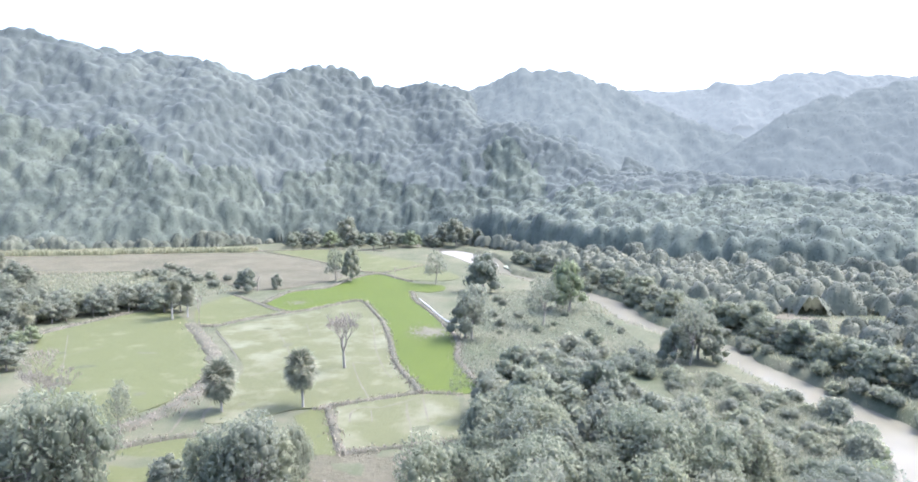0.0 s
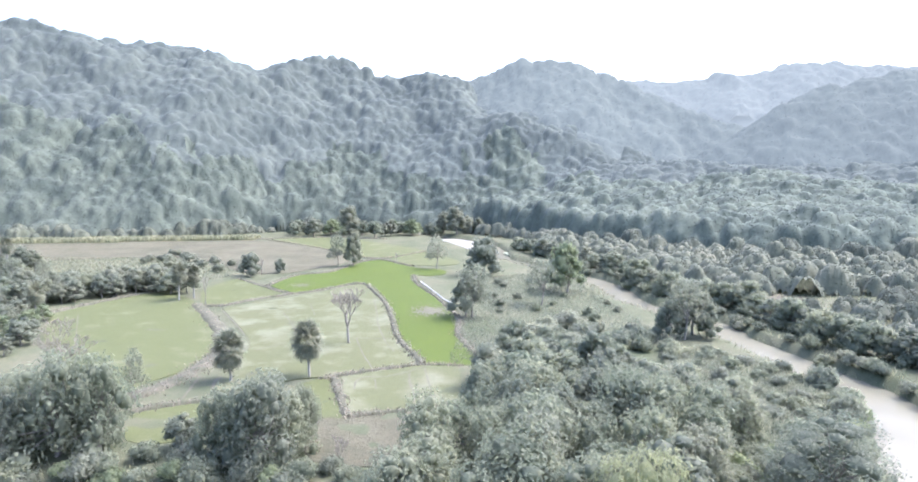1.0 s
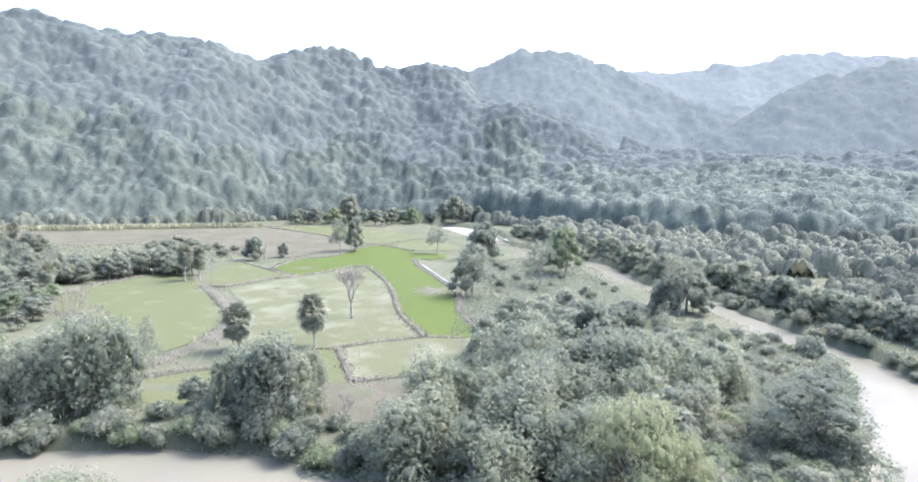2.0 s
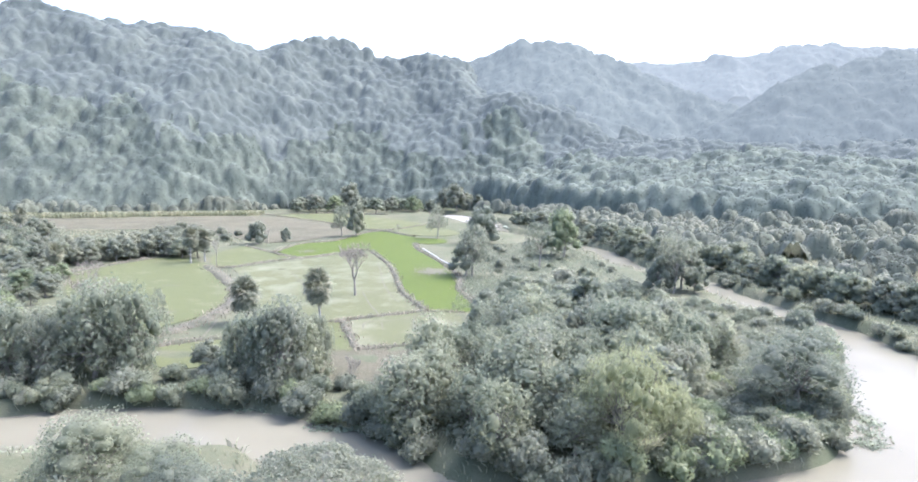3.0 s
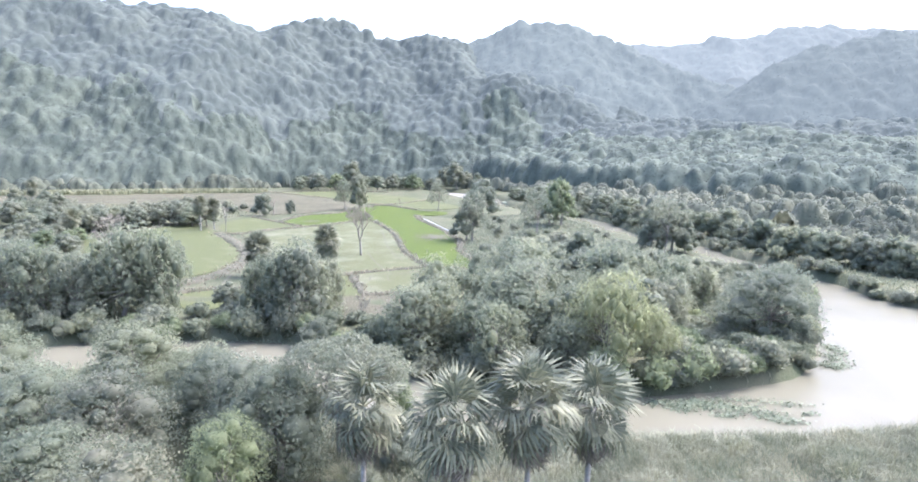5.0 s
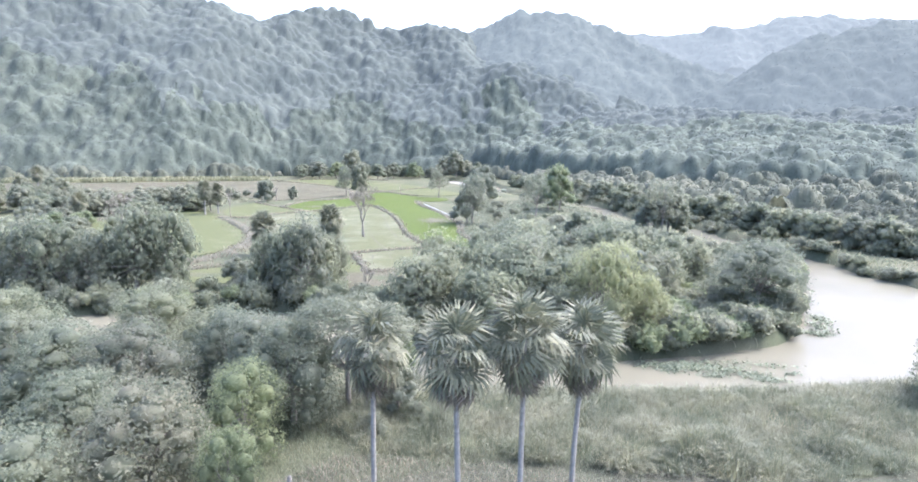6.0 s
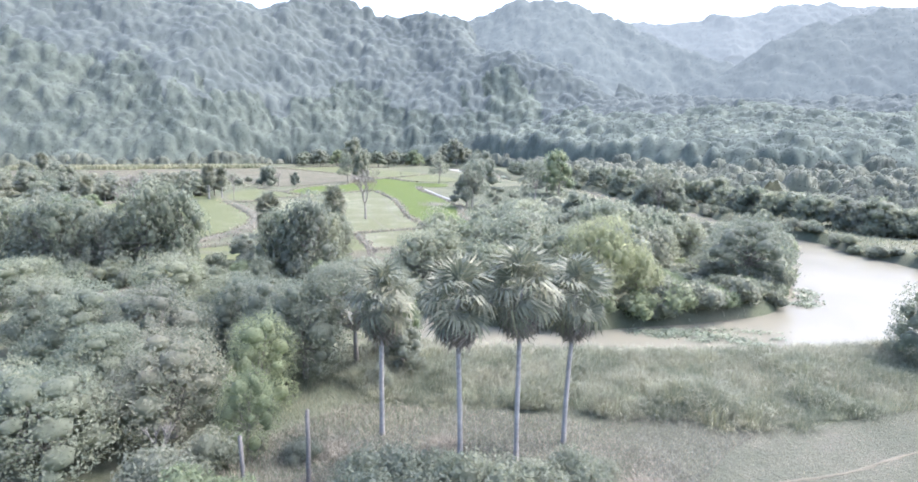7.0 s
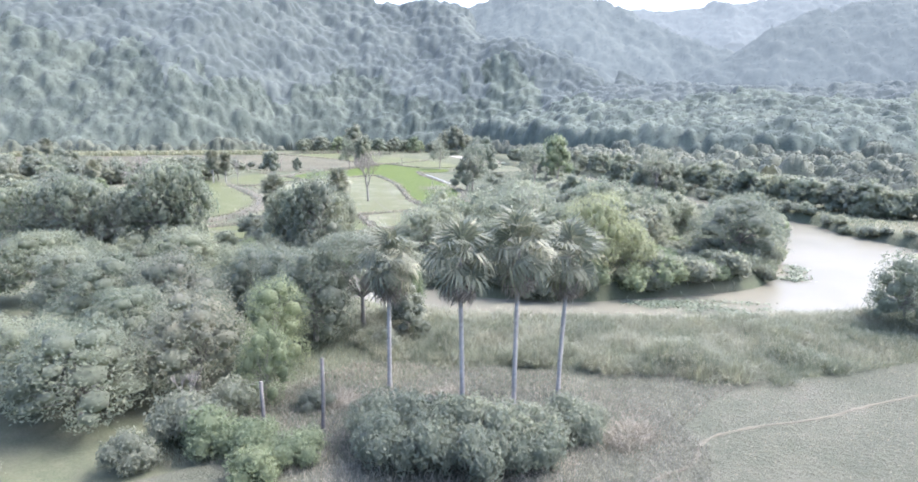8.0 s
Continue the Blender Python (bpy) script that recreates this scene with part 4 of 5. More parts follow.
def clump_mesh(seed):
    """A mound of arching reed blades."""
    r = np.random.default_rng(seed)
    n = 620
    a = r.uniform(0, 2 * np.pi, n)
    d = np.sqrt(r.random(n))
    foot = np.column_stack((np.cos(a) * d * 1.05, np.sin(a) * d * 1.05, np.full(n, -0.2)))
    h = r.uniform(0.7, 1.5, n) * (1.1 - 0.5 * d * d)
    lean = np.column_stack((np.cos(a), np.sin(a), 0 * a)) * (d * r.uniform(0.1, 0.8, n))[:, None] + r.normal(size=(n, 3)) * [0.22, 0.22, 0]
    mid = foot + lean * 0.6 + np.column_stack((0 * h, 0 * h, h * 0.8))
    tip = foot + lean * 1.35 + np.column_stack((0 * h, 0 * h, h * r.uniform(0.7, 1.0, n)))
    s = np.column_stack((-np.sin(a), np.cos(a), 0 * a)) * 0.017
    v = np.stack((foot - s, foot + s, mid + s, mid - s, tip), 1).reshape(-1, 3)
    k = np.arange(n)[:, None] * 5
    return mesh_of("reed_clump", v, [k + np.array([[0, 1, 2, 3]]), k + np.array([[3, 2, 4]])], [REED])


CLUMPS = [clump_mesh(i) for i in range(4)]
grow = random.Random(23)
for i, (x, y) in enumerate(spaced(bank, 3.2)):
    if y > 40 + 0.05 * x or shore(np.array([x]), np.array([y]))[0] < 2:
        continue
    s = grow.uniform(0.75, 1.45)
    ob = new("reed_clump", CLUMPS[i % 4])
    lift = float(hummock(np.array([x]), np.array([y]))[0]) * 0.75
    ob.matrix_basis = pose(float(x), float(y), LAND - 0.35 + lift, 0, 0, grow.uniform(0, 360)) @ Matrix.Diagonal((s * 1.25, s * 1.25, s, 1))
    tagged(ob, "rounded clump of arching green reeds on the bank", "reeds", "reed clumps")
c = sample([(-28, 3.9), (-15.3, 5.2), (7.8, 7.7), (11.7, 17.4), (11.8, 26.5), (-11.5, 37.8), (-18.2, 41.6), (-20.9, 25.4)], 28000)
blades("rank_grass", c, 0.6, 0.04, 0.9, REED, "rank green and straw-coloured grass under the palms")
c = sample([(9.8, 1.6), (13.8, 22.1), (26.1, 21.6), (35.5, 24.4), (47.3, 30.4), (62.8, 36.1), (61.3, 8), (29.5, -2)], 20000)
blades("meadow_grass", c, 0.11, 0.05, 1.4, DRY_GRASS, "short mown dry grass on the meadow", base=LAND + 0.19)
c = np.concatenate((sample([(-3.8, -2.3), (13.3, 0), (15.8, 8.9), (13.4, 15.9), (9, 19.7), (5.2, 13.7), (2.8, 5), (-3.8, 2.4)], 15000), sample([(8.5, 10.8), (12.9, 9.8), (18.3, 17), (23.3, 21.8), (11.5, 24.2), (7.6, 20.6)], 6000)))
blades("straw_grass", c, 0.34, 0.035, 1.2, DRY_GRASS, "pale straw-coloured grass between meadow and bushes", base=LAND + 0.17)
c = np.concatenate((sample([(-312.6, 354.8), (-235.1, 374.6), (-159.5, 394.5), (-158.5, 407.3), (-237.3, 388.2), (-315.9, 369.6)], 9000), sample([(-312.5, 353.3), (-234.4, 369.6), (-235.7, 378), (-314.5, 363.1)], 2500)))
blades("cane_row", c, 3.2, 0.4, 0.4, CANE, "row of tall pale cane behind the fallow field")
c = sample([(38.1, 74.4), (60, 92.4), (65, 112.4), (60.4, 137.8), (49.6, 153.3), (37, 144.8), (36.3, 111.6), (38.2, 91.7)], 16000, lambda q: shore(q[:, 0], q[:, 1]) > 0.5)
blades("bank_grass", c, 1.1, 0.14, 0.8, LEAF_GREY, "green tall grass on the river spit")
c = sample([(-11.8, 134.8), (10.1, 143.5), (44, 158.4), (38, 202.7), (31.5, 246.7), (9.9, 268.2), (-16.2, 250.7), (-10.6, 199.7)], 16000, lambda q: shore(q[:, 0], q[:, 1]) > 1)
blades("scrub_grass", c, 0.7, 0.2, 0.9, LEAF_GREY, "tufted grey-green grass on the rough pasture")
c = sample([(-267.1, 238.9), (-168.2, 214.6), (-116.3, 238.4), (-106.9, 258.5), (-168.2, 304.1), (-288, 293.1)], 9000)
blades("scrub_grass", c, 0.9, 0.3, 0.8, REED, "rough green grass between field and hedge")
c = sample([(70, 122.7), (97.9, 102.9), (168.7, 125.7), (333.7, 267.1), (138.9, 320.4), (69.1, 212)], 14000, lambda q: shore(q[:, 0], q[:, 1]) > 3)
blades("scrub_grass", c, 1.0, 0.3, 0.8, REED, "rough grass on the far bank")


c = rng.uniform((-120, 30), (120, 330), (60000, 2))
s = shore(c[:, 0], c[:, 1])
c = c[(s > -0.2) & (s < 4.5)][:16000]
blades("shore_grass", c, 1.1, 0.16, 0.8, REED, "green grass hanging over the river's banks")


tufts = []
for line, w, h in DIKES:
    o = smooth_line(line, 12)
    length = np.hypot(*np.diff(o, axis=0).T).sum()
    k = rng.integers(0, len(o), int(length * 9))
    tufts.append(o[k] + rng.normal(size=(len(k), 2)) * (w * 0.36) + rng.uniform(-1, 1, (len(k), 2)) * 0.6)
blades("dike_tufts", np.concatenate(tufts), 0.75, 0.22, 0.8, DRY_GRASS, "dry grass tufts grown along the field dikes", base=LAND + 0.1)


def weeds(name, places, size, label):
    """Floating leaves just above the water."""
    n = len(places)
    p = np.column_stack((places, np.full(n, 0.05) + rng.uniform(0, 0.22, n)))
    nrm = unit(np.column_stack((rng.normal(size=(n, 2)) * 0.45, np.ones(n))))
    v, q = leaf_quads(p, nrm, size, size * 0.75)
    return tagged(new(name, mesh_of(name, v, [q], [HYACINTH])), label, "water plants", kind="stuff")


def clumped(centres, count):
    out = []
    for x, y, sx, sy, k in centres:
        out.append(np.column_stack((x + rng.normal(size=int(count * k)) * sx, y + rng.normal(size=int(count * k)) * sy)))
    return np.concatenate(out)


c = clumped([(20.1, 55.4, 1.2, 0.6, 0.5), (24.1, 55.9, 1.4, 0.5, 0.7), (27.5, 52, 0.9, 0.4, 0.35), (37.7, 53.2, 0.5, 0.3, 0.15), (22.6, 54.2, 1.0, 0.8, 1), (25.7, 55, 1.6, 0.9, 1.2), (29.5, 54.2, 1.5, 0.9, 1), (32.7, 52.3, 1.3, 0.8, 0.7), (34.2, 50.8, 0.9, 0.5, 0.4), (36.5, 56.2, 1.5, 0.5, 0.3), (30, 57.1, 2.5, 0.6, 0.4)], 420)
weeds("water_hyacinth", c, 0.34, "floating mats of green water hyacinth")
c = clumped([(49.6, 71.5, 1.2, 0.9, 1), (54.0, 79.5, 0.8, 1.6, 0.8), (51.6, 75.4, 0.9, 1.5, 0.6)], 380)
weeds("water_hyacinth", c, 0.4, "floating green weed off the spit")
c = clumped([(-59.2, 78.3, 4.5, 0.6, 1.5), (-47, 79.6, 4, 0.8, 1.8), (-37.7, 77.5, 3, 0.7, 0.9), (-52.5, 61.3, 6, 0.8, 1.5), (-42.7, 62.3, 3, 0.8, 0.8), (-22.9, 71.1, 2, 0.6, 0.6)], 700)
weeds("water_hyacinth", c, 0.42, "green weed mats along the muddy shore")
foam = [(-43.4, 430), (-33.1, 439.1), (-19.6, 425.6), (-7.3, 397.1), (-0.5, 362), (-5.6, 354.3), (-15.9, 370.7), (-29.6, 405.4)]
field("white_water", foam, 0.06, FOAM, "white broken water over river shallows", "rapids")

# ---- trees of the far river bank and the spit ----
VINE = "dense green tree draped with creepers on the river bank"
VARY = random.Random(5)
for x, y, h, key in [(-91.8, 81.3, 11.7, "draped"), (-83.9, 81, 11.8, "draped_grey"), (-78.6, 80.9, 12.1, "draped"), (-73, 80.3, 13.3, "draped_grey"), (-66.5, 83.1, 13.9, "draped"), (-60.4, 84.5, 13.5, "draped"), (-70, 89.1, 12.4, "near_dark"),
                     (-79.4, 91.3, 11.4, "spit_round"), (-89.7, 94.9, 10.2, "spit_round"),
                     (-38.1, 83.7, 13, "draped"), (-34.4, 82, 12.5, "draped_grey"), (-42.7, 84.9, 9.4, "draped"), (-32.3, 86.3, 10, "draped")]:
    tree(key, x, y, h * VARY.uniform(0.82, 1.12), VINE, VARY.uniform(0.85, 1.1), group="creeper-hung bank trees", deep=0.3)
tree("near_dark", -30.8, 90, 10.1, "small dark round-topped tree behind the bank trees", 0.6)
tree("mid_grey", -49, 87.2, 5.8, "low grey-green thicket tree on the bank", 1.2)
for x, y, s, key in [(-58.5, 77.7, 2.1, "shore_grey"), (-52.6, 83.3, 1.7, "shore"), (-46.4, 83.4, 1.9, "shore_grey"), (-27.6, 79.1, 1.7, "shore"), (-21.1, 77.9, 1.6, "shore"), (-15.8, 75.7, 1.6, "shore_grey"), (-24.5, 81.6, 1.4, "shore_grey"),
                     (-68.7, 76.9, 1.7, "shore"), (-75.4, 74.9, 1.7, "shore_grey")]:
    bush(key, x, y, s, "leafy green bush at the water's edge", group="shore bushes")

SPIT = "leafy green tree in the thicket of the river spit"
spit_poly = [(-15.1, 69.1), (-7.5, 62.6), (5, 58.7), (20.7, 58.9), (35.5, 62.1), (49.4, 70.8), (53.3, 80.6), (47.2, 90.2), (35.1, 106.6), (25.6, 131.2), (7.9, 135.7), (-4.1, 132.5), (-4.2, 110.1), (-9.2, 93.8)]
places = spaced(spit_poly, 7.4, 0.36)
places = places[shore(places[:, 0], places[:, 1]) > 0.4]
order = ["draped", "spit_round", "draped_grey", "spit_round", "mid_grey", "draped", "spit_round"]
skip = [(42.5, 78, 8.5), (15, 61.6, 5.5), (21, 63, 5.0)]
low_brush = [(22, 57), (39, 61), (46.5, 69), (50, 80), (48, 90), (37, 92), (29, 82), (25, 72)]
for i, (x, y) in enumerate(places):
    if any(math.hypot(x - a, y - b) < r for a, b, r in skip) or inside(low_brush, np.array([x]), np.array([y]))[0]:
        continue
    h = 10.3 + 1.5 * math.sin(x * 0.4) + turn_at.uniform(-1.3, 1.5) - max(0.0, x - 26) * 0.12 - max(0.0, y - 105) * 0.08
    key = order[turn_at.randrange(len(order))]
    if y > 108:
        key = ["mid_grey", "mid_round", "mid_grey", "mid_dark"][turn_at.randrange(4)]
    tree(key, float(x), float(y), h, SPIT, 1.05, group="thicket on the river spit", deep=0.4)
for x, y in spaced(low_brush, 2.6, 0.45):
    if shore(np.array([x]), np.array([y]))[0] > 0.6 and math.hypot(x - 42.5, y - 78) > 4:
        bush(["shore", "shore_light", "shore", "shore_grey"][turn_at.randrange(4)], float(x), float(y), turn_at.uniform(1.1, 1.9), "low green creeper-covered bush on the spit", turn_at.uniform(0.6, 0.95), "spit bushes")
tree("near_dark", 42.5, 78, 12.4, "big spreading dark green tree at the spit's end", 1.3, 0, deep=0.6)
tree("plume", 15, 61.6, 12.5, "yellow-green drooping bamboo clump over the water", 1.12, 0, deep=0.3, name="bamboo_clump", category="bamboo")
tree("plume", 20.7, 62.5, 8.4, "yellow-green drooping bamboo clump over the water", 1.0, 1, deep=0.3, name="bamboo_clump", category="bamboo")
for x, y in spaced([(18.6, 60.6), (35.5, 63.7), (48.7, 70.9), (58.7, 86.3), (64.7, 102.4), (60.6, 112.3), (51.3, 97), (42.3, 74.6)], 4.4):
    if shore(np.array([x]), np.array([y]))[0] > 0.3 and math.hypot(x - 42.5, y - 78) > 3:
        bush(["shore", "shore_grey", "shore_light"][turn_at.randrange(3)], float(x), float(y), turn_at.uniform(1.2, 2.0), "low leafy bush at the edge of the spit", group="spit bushes")
for x, y, s in [(45.3, 118.1, 2.4), (56.9, 132.5, 1.6), (38.8, 126.7, 2.2), (53.9, 112.1, 1.4)]:
    bush("mid", x, y, s, "round dark bush in the spit's tall grass", group="spit bushes")

# bushes that hang over the water all along the spit and the far bank
c = spaced([(-98.8, 64.8), (75.5, 49.2), (77.8, 131.1), (-93.9, 92.9)], 2.5, 0.45)
s = shore(c[:, 0], c[:, 1])
mid_y = np.interp(c[:, 0], RIVER[::-1][:70, 0], RIVER[::-1][:70, 1])
c = c[(s > 0.1) & (s < 2.2) & (c[:, 1] > mid_y)]
for x, y in c:
    bush(["shore", "shore_grey", "shore", "shore_grey", "shore", "shore_grey", "shore_light"][turn_at.randrange(7)], float(x), float(y), turn_at.uniform(1.1, 2.2), "leafy bush hanging over the river's edge", turn_at.uniform(0.9, 1.3), "waterside bushes")

for x, y in spaced([(39.2, 101.5), (58.8, 97.7), (66.4, 113), (62.2, 137.7), (50.4, 152.8), (38.8, 145.3), (37.1, 116.8)], 5.2):
    if shore(np.array([x]), np.array([y]))[0] > 0.5:
        bush(["mid", "mid_grey", "mid"][turn_at.randrange(3)], float(x), float(y), turn_at.uniform(0.8, 1.8), "low bush in the tall grass of the spit", turn_at.uniform(0.6, 1.0), "spit bushes")
c = spaced([(59, 88.3), (127.5, 85.9), (126.9, 107), (96.9, 154.8), (86.2, 210.6), (56.9, 256.1), (28.2, 300.9), (9.3, 322.9), (0, 309.7), (57.9, 173.4)], 4.2, 0.45)
s = shore(c[:, 0], c[:, 1])
c = c[(s > -0.3) & (s < 3.0) & (c[:, 0] > np.interp(c[:, 1], [90, 120, 165, 200, 260, 330], [60, 74, 66, 60, 45, 12]))]
for x, y in c:
    bush(["mid", "mid_grey"][turn_at.randrange(2)], float(x), float(y), turn_at.uniform(1.0, 1.9), "low green bush on the steep bank", turn_at.uniform(0.8, 1.2), "steep bank bushes")

# ---- trees among the fields ----
for x, y, h, key, lab, sp in [
    (-8.4, 181.2, 14.6, "mid_open", "tall open-crowned tree at the rice field's edge", 0.95), (-10.4, 183, 11.6, "mid_grey", "leafy tree at the rice field's edge", 0.8),
    (-6.9, 263.7, 14.3, "mid_dark", "dark leafy tree by the river pasture", 1.1), (13.5, 201.2, 13.9, "mid_open", "slim open tree on the rough pasture", 0.8),
    (24.1, 225.1, 16.6, "mid_light", "tall yellow-green tree on the river bank", 0.75), (20.6, 230.9, 10.7, "mid_dark", "dark green tree on the river bank", 0.9),
    (-28.7, 279, 13.9, "mid_open", "slender tree between two rice fields", 0.8), (-75.2, 284.4, 13.5, "mid_open", "tall thin-crowned tree on a field dike", 0.7), (-68, 283.5, 14.1, "mid_grey", "tall thin-crowned tree on a field dike", 0.6),
    (-104, 251.1, 9.2, "mid_dark", "small dark tree beside the fallow field", 0.9), (-94.6, 261, 5.7, "mid_dark", "small dark tree beside the fallow field", 0.9),
    (-68.7, 107.3, 8.9, "mid_open", "slim sparse tree beside a dike", 0.6),
    (47.6, 160.5, 14.6, "mid_open", "tall grey-green tree on the river bank", 0.8), (51.4, 166, 13.6, "mid_grey", "tall grey-green tree on the river bank", 0.8), (44.1, 161.2, 8.9, "mid_dark", "dark bushy tree on the river bank", 1.0),
    (54.4, 163.1, 8.1, "mid_dark", "dark bushy tree on the river bank", 0.9),
]:
    tree(key, x, y, h * 1.18, lab, sp)
for x, y in spaced([(-154.6, 172), (-136.4, 197.2), (-125.1, 213.4), (-108.2, 207.4), (-112.7, 221.3), (-128.7, 228.7), (-147, 216), (-165.2, 190.1)], 5.6):
    tree(["mid_grey", "mid_round", "mid_grey"][turn_at.randrange(3)], float(x), float(y), turn_at.uniform(6.5, 10), "grey-green hedgerow tree beside the rice field", 1.1, group="hedgerow trees")
for x, y in spaced([(-275.9, 231.2), (-178.5, 185.5), (-166, 196.7), (-172.5, 231.2), (-219.6, 274.4), (-284.2, 273.8)], 11.5):
    tree(["mid_grey", "mid_round", "mid_open"][turn_at.randrange(3)], float(x), float(y), turn_at.uniform(6.5, 11), "grey-green scrub tree on rough ground", 1.1, group="scrub trees")
for x, y in spaced([(-168, 114.9), (-125.2, 136.8), (-101.3, 104.6), (-97.6, 93.3), (-157.2, 96.8)], 10.0):
    tree(["mid_light", "mid_grey", "mid_round"][turn_at.randrange(3)], float(x), float(y), turn_at.uniform(8, 11.5), "leafy tree at the fields' edge", 1.15, group="trees at the fields' edge")
for x, y in spaced([(-5.2, 135.1), (43.7, 142.4), (41.9, 163.8), (21.4, 173.7), (-5.5, 153.4)], 7.2):
    bush(["mid", "mid_grey", "mid_grey"][turn_at.randrange(3)], float(x), float(y), turn_at.uniform(1.8, 3.0), "grey-green bush in the rough pasture", group="pasture bushes")
for x, y in spaced([(-10.4, 185.7), (39.7, 174.6), (35.8, 209.8), (26.8, 254), (-6.7, 243.8)], 14.0):
    bush(["mid", "mid_grey"][turn_at.randrange(2)], float(x), float(y), turn_at.uniform(0.8, 1.6), "small bush on the rough pasture", group="pasture bushes")
for x, y in spaced([(-176.8, 282.9), (-113.6, 258), (-110, 268.9), (-169.5, 315.1)], 9.0):
    bush("mid_grey", float(x), float(y), turn_at.uniform(1.3, 2.3), "low shrub on the rough field edge", group="field shrubs")

for x, y in spaced([(-168, 206), (-142, 184), (-126, 162), (-110, 136), (-120, 127), (-152, 158)], 8.0):
    tree(["mid_grey", "mid_light", "mid_grey"][turn_at.randrange(3)], float(x), float(y), turn_at.uniform(4.5, 7.5), "low grey-green tree at the edge of the rice field", 1.2, group="trees at the fields' edge")

# ---- trees along the opposite bank and over the valley ----
BANKR = "dense green tree along the opposite river bank"
for line, n in [([(78.4, 205.3), (79.6, 179.5), (83.4, 163.2), (89.5, 147.1), (97.2, 133.7), (108.4, 128.2), (109.5, 108.4), (122.4, 101)], 26), ([(53.5, 251.5), (60, 227.7), (66.7, 213.3), (75.9, 202.3)], 10), ([(9.8, 363), (20, 339.7), (32.4, 313.7), (47, 285.5), (55, 260.8)], 15)]:
    o = smooth_line(line, 8)
    for i in range(n):
        q = o[int(i * (len(o) - 1) / (n - 1))]
        x, y = float(q[0] + turn_at.uniform(-1.5, 2.5)), float(q[1] + turn_at.uniform(-2, 2))
        key = ["mid_round", "mid_grey", "mid_grey", "mid_round"][turn_at.randrange(4)]
        tree(key, x, y, turn_at.uniform(7.5, 12), BANKR, 1.15, group="opposite bank trees", deep=0.8)
        if i % 2 == 0:
            bush("mid", x - 2.5, y - 2, turn_at.uniform(1.7, 2.7), "low bush on the opposite bank", group="opposite bank bushes")
valley_part = [(65.7, 249.3), (93.9, 223.9), (165.4, 231.6), (293.3, 272.4), (284.4, 300.1), (191.7, 311.6), (139.4, 327.5), (74.9, 357.5), (36.2, 395), (17.6, 387.1), (52.4, 304.1)]
scrub_part = [(89.7, 191.5), (105.4, 146.6), (146.2, 131.6), (269.8, 215.6), (278.1, 263.2), (143.6, 224.3)]
def thicket(name, outline, step, gap, size, dome, share, material, label, sprays):
    """Trees of a part of the valley floor: separate or touching rounded crowns down to the ground."""
    o = np.array(outline)
    lo, hi = o.min(0), o.max(0)

    def keep(c):
        return inside(outline, c[:, 0], c[:, 1]) & (rng.random(len(c)) < share) & (shore(c[:, 0], c[:, 1]) > 4)

    gx, gy, low, top = crown_sheet(np.arange(lo[0], hi[0], step), np.arange(lo[1], hi[1], step), lambda x, y: np.full(np.shape(x), LAND), gap, size, keep, dome, 0.9, 0.42)
    sheet_mesh(name, gx, gy, top, lambda c: c[:, 2] > LAND + 0.9, material, label, sprays, 0.75)


thicket("valley_grove", valley_part, 1.0, 6.0, 4.0, 1.25, 0.92, LEAF_GROVE, "rounded green trees scattered over the valley floor", 45000)
thicket("valley_scrub", scrub_part, 0.9, 5.6, 2.9, 1.0, 0.62, LEAF_GROVE, "grey-green scrub on the sandy valley floor", 30000)
sandbank = [(110.9, 154.1), (133.1, 140.4), (172.9, 155.7), (187.8, 178.9), (151.1, 179.9), (129.4, 175.1)]
field("sand_clearing", sandbank, LAND + 0.15, SAND, "pale sandy clearing behind the bank trees", "clearing")
field("pond", [(126.8, 148.2), (143.2, 146.2), (161, 158), (152, 163.1), (132.3, 156.7)], LAND + 0.2, WATER, "shallow pale pond in a sandy clearing", "pond")
field("sand_bar", [(77, 228.8), (96, 218.1), (108.5, 221.9), (94.4, 233.1), (82.4, 238.2)], LAND + 0.14, SAND, "bare sandy patch on the far bank", "clearing")
field("grass_bar", [(8.5, 362.8), (19.9, 332.9), (27.5, 320), (17.4, 322.4), (7.3, 338.2), (2.2, 355.2)], 0.9, HYACINTH, "bright green grass bar beside the river", "bank")
for x, y in spaced([(-153.7, 445.5), (-64.6, 466.2), (-44.4, 461), (-61.9, 435.3), (-81.9, 421.1), (-145.2, 423.8)], 11.0):
    tree(["mid_grey", "mid_round", "mid_light"][turn_at.randrange(3)], float(x), float(y), turn_at.uniform(6, 13), "rounded tree before the forest edge", 1.1, group="forest edge trees")
for x, y, h in [(-109.3, 447.8, 20.4), (-30.8, 451.3, 20.2), (-41.9, 465.3, 16.1), (-14.8, 457.3, 12.1), (-23, 463.9, 13.7)]:
    tree("mid_grey", x, y, h, "tall pale green tree at the forest edge", 0.9, group="forest edge trees")

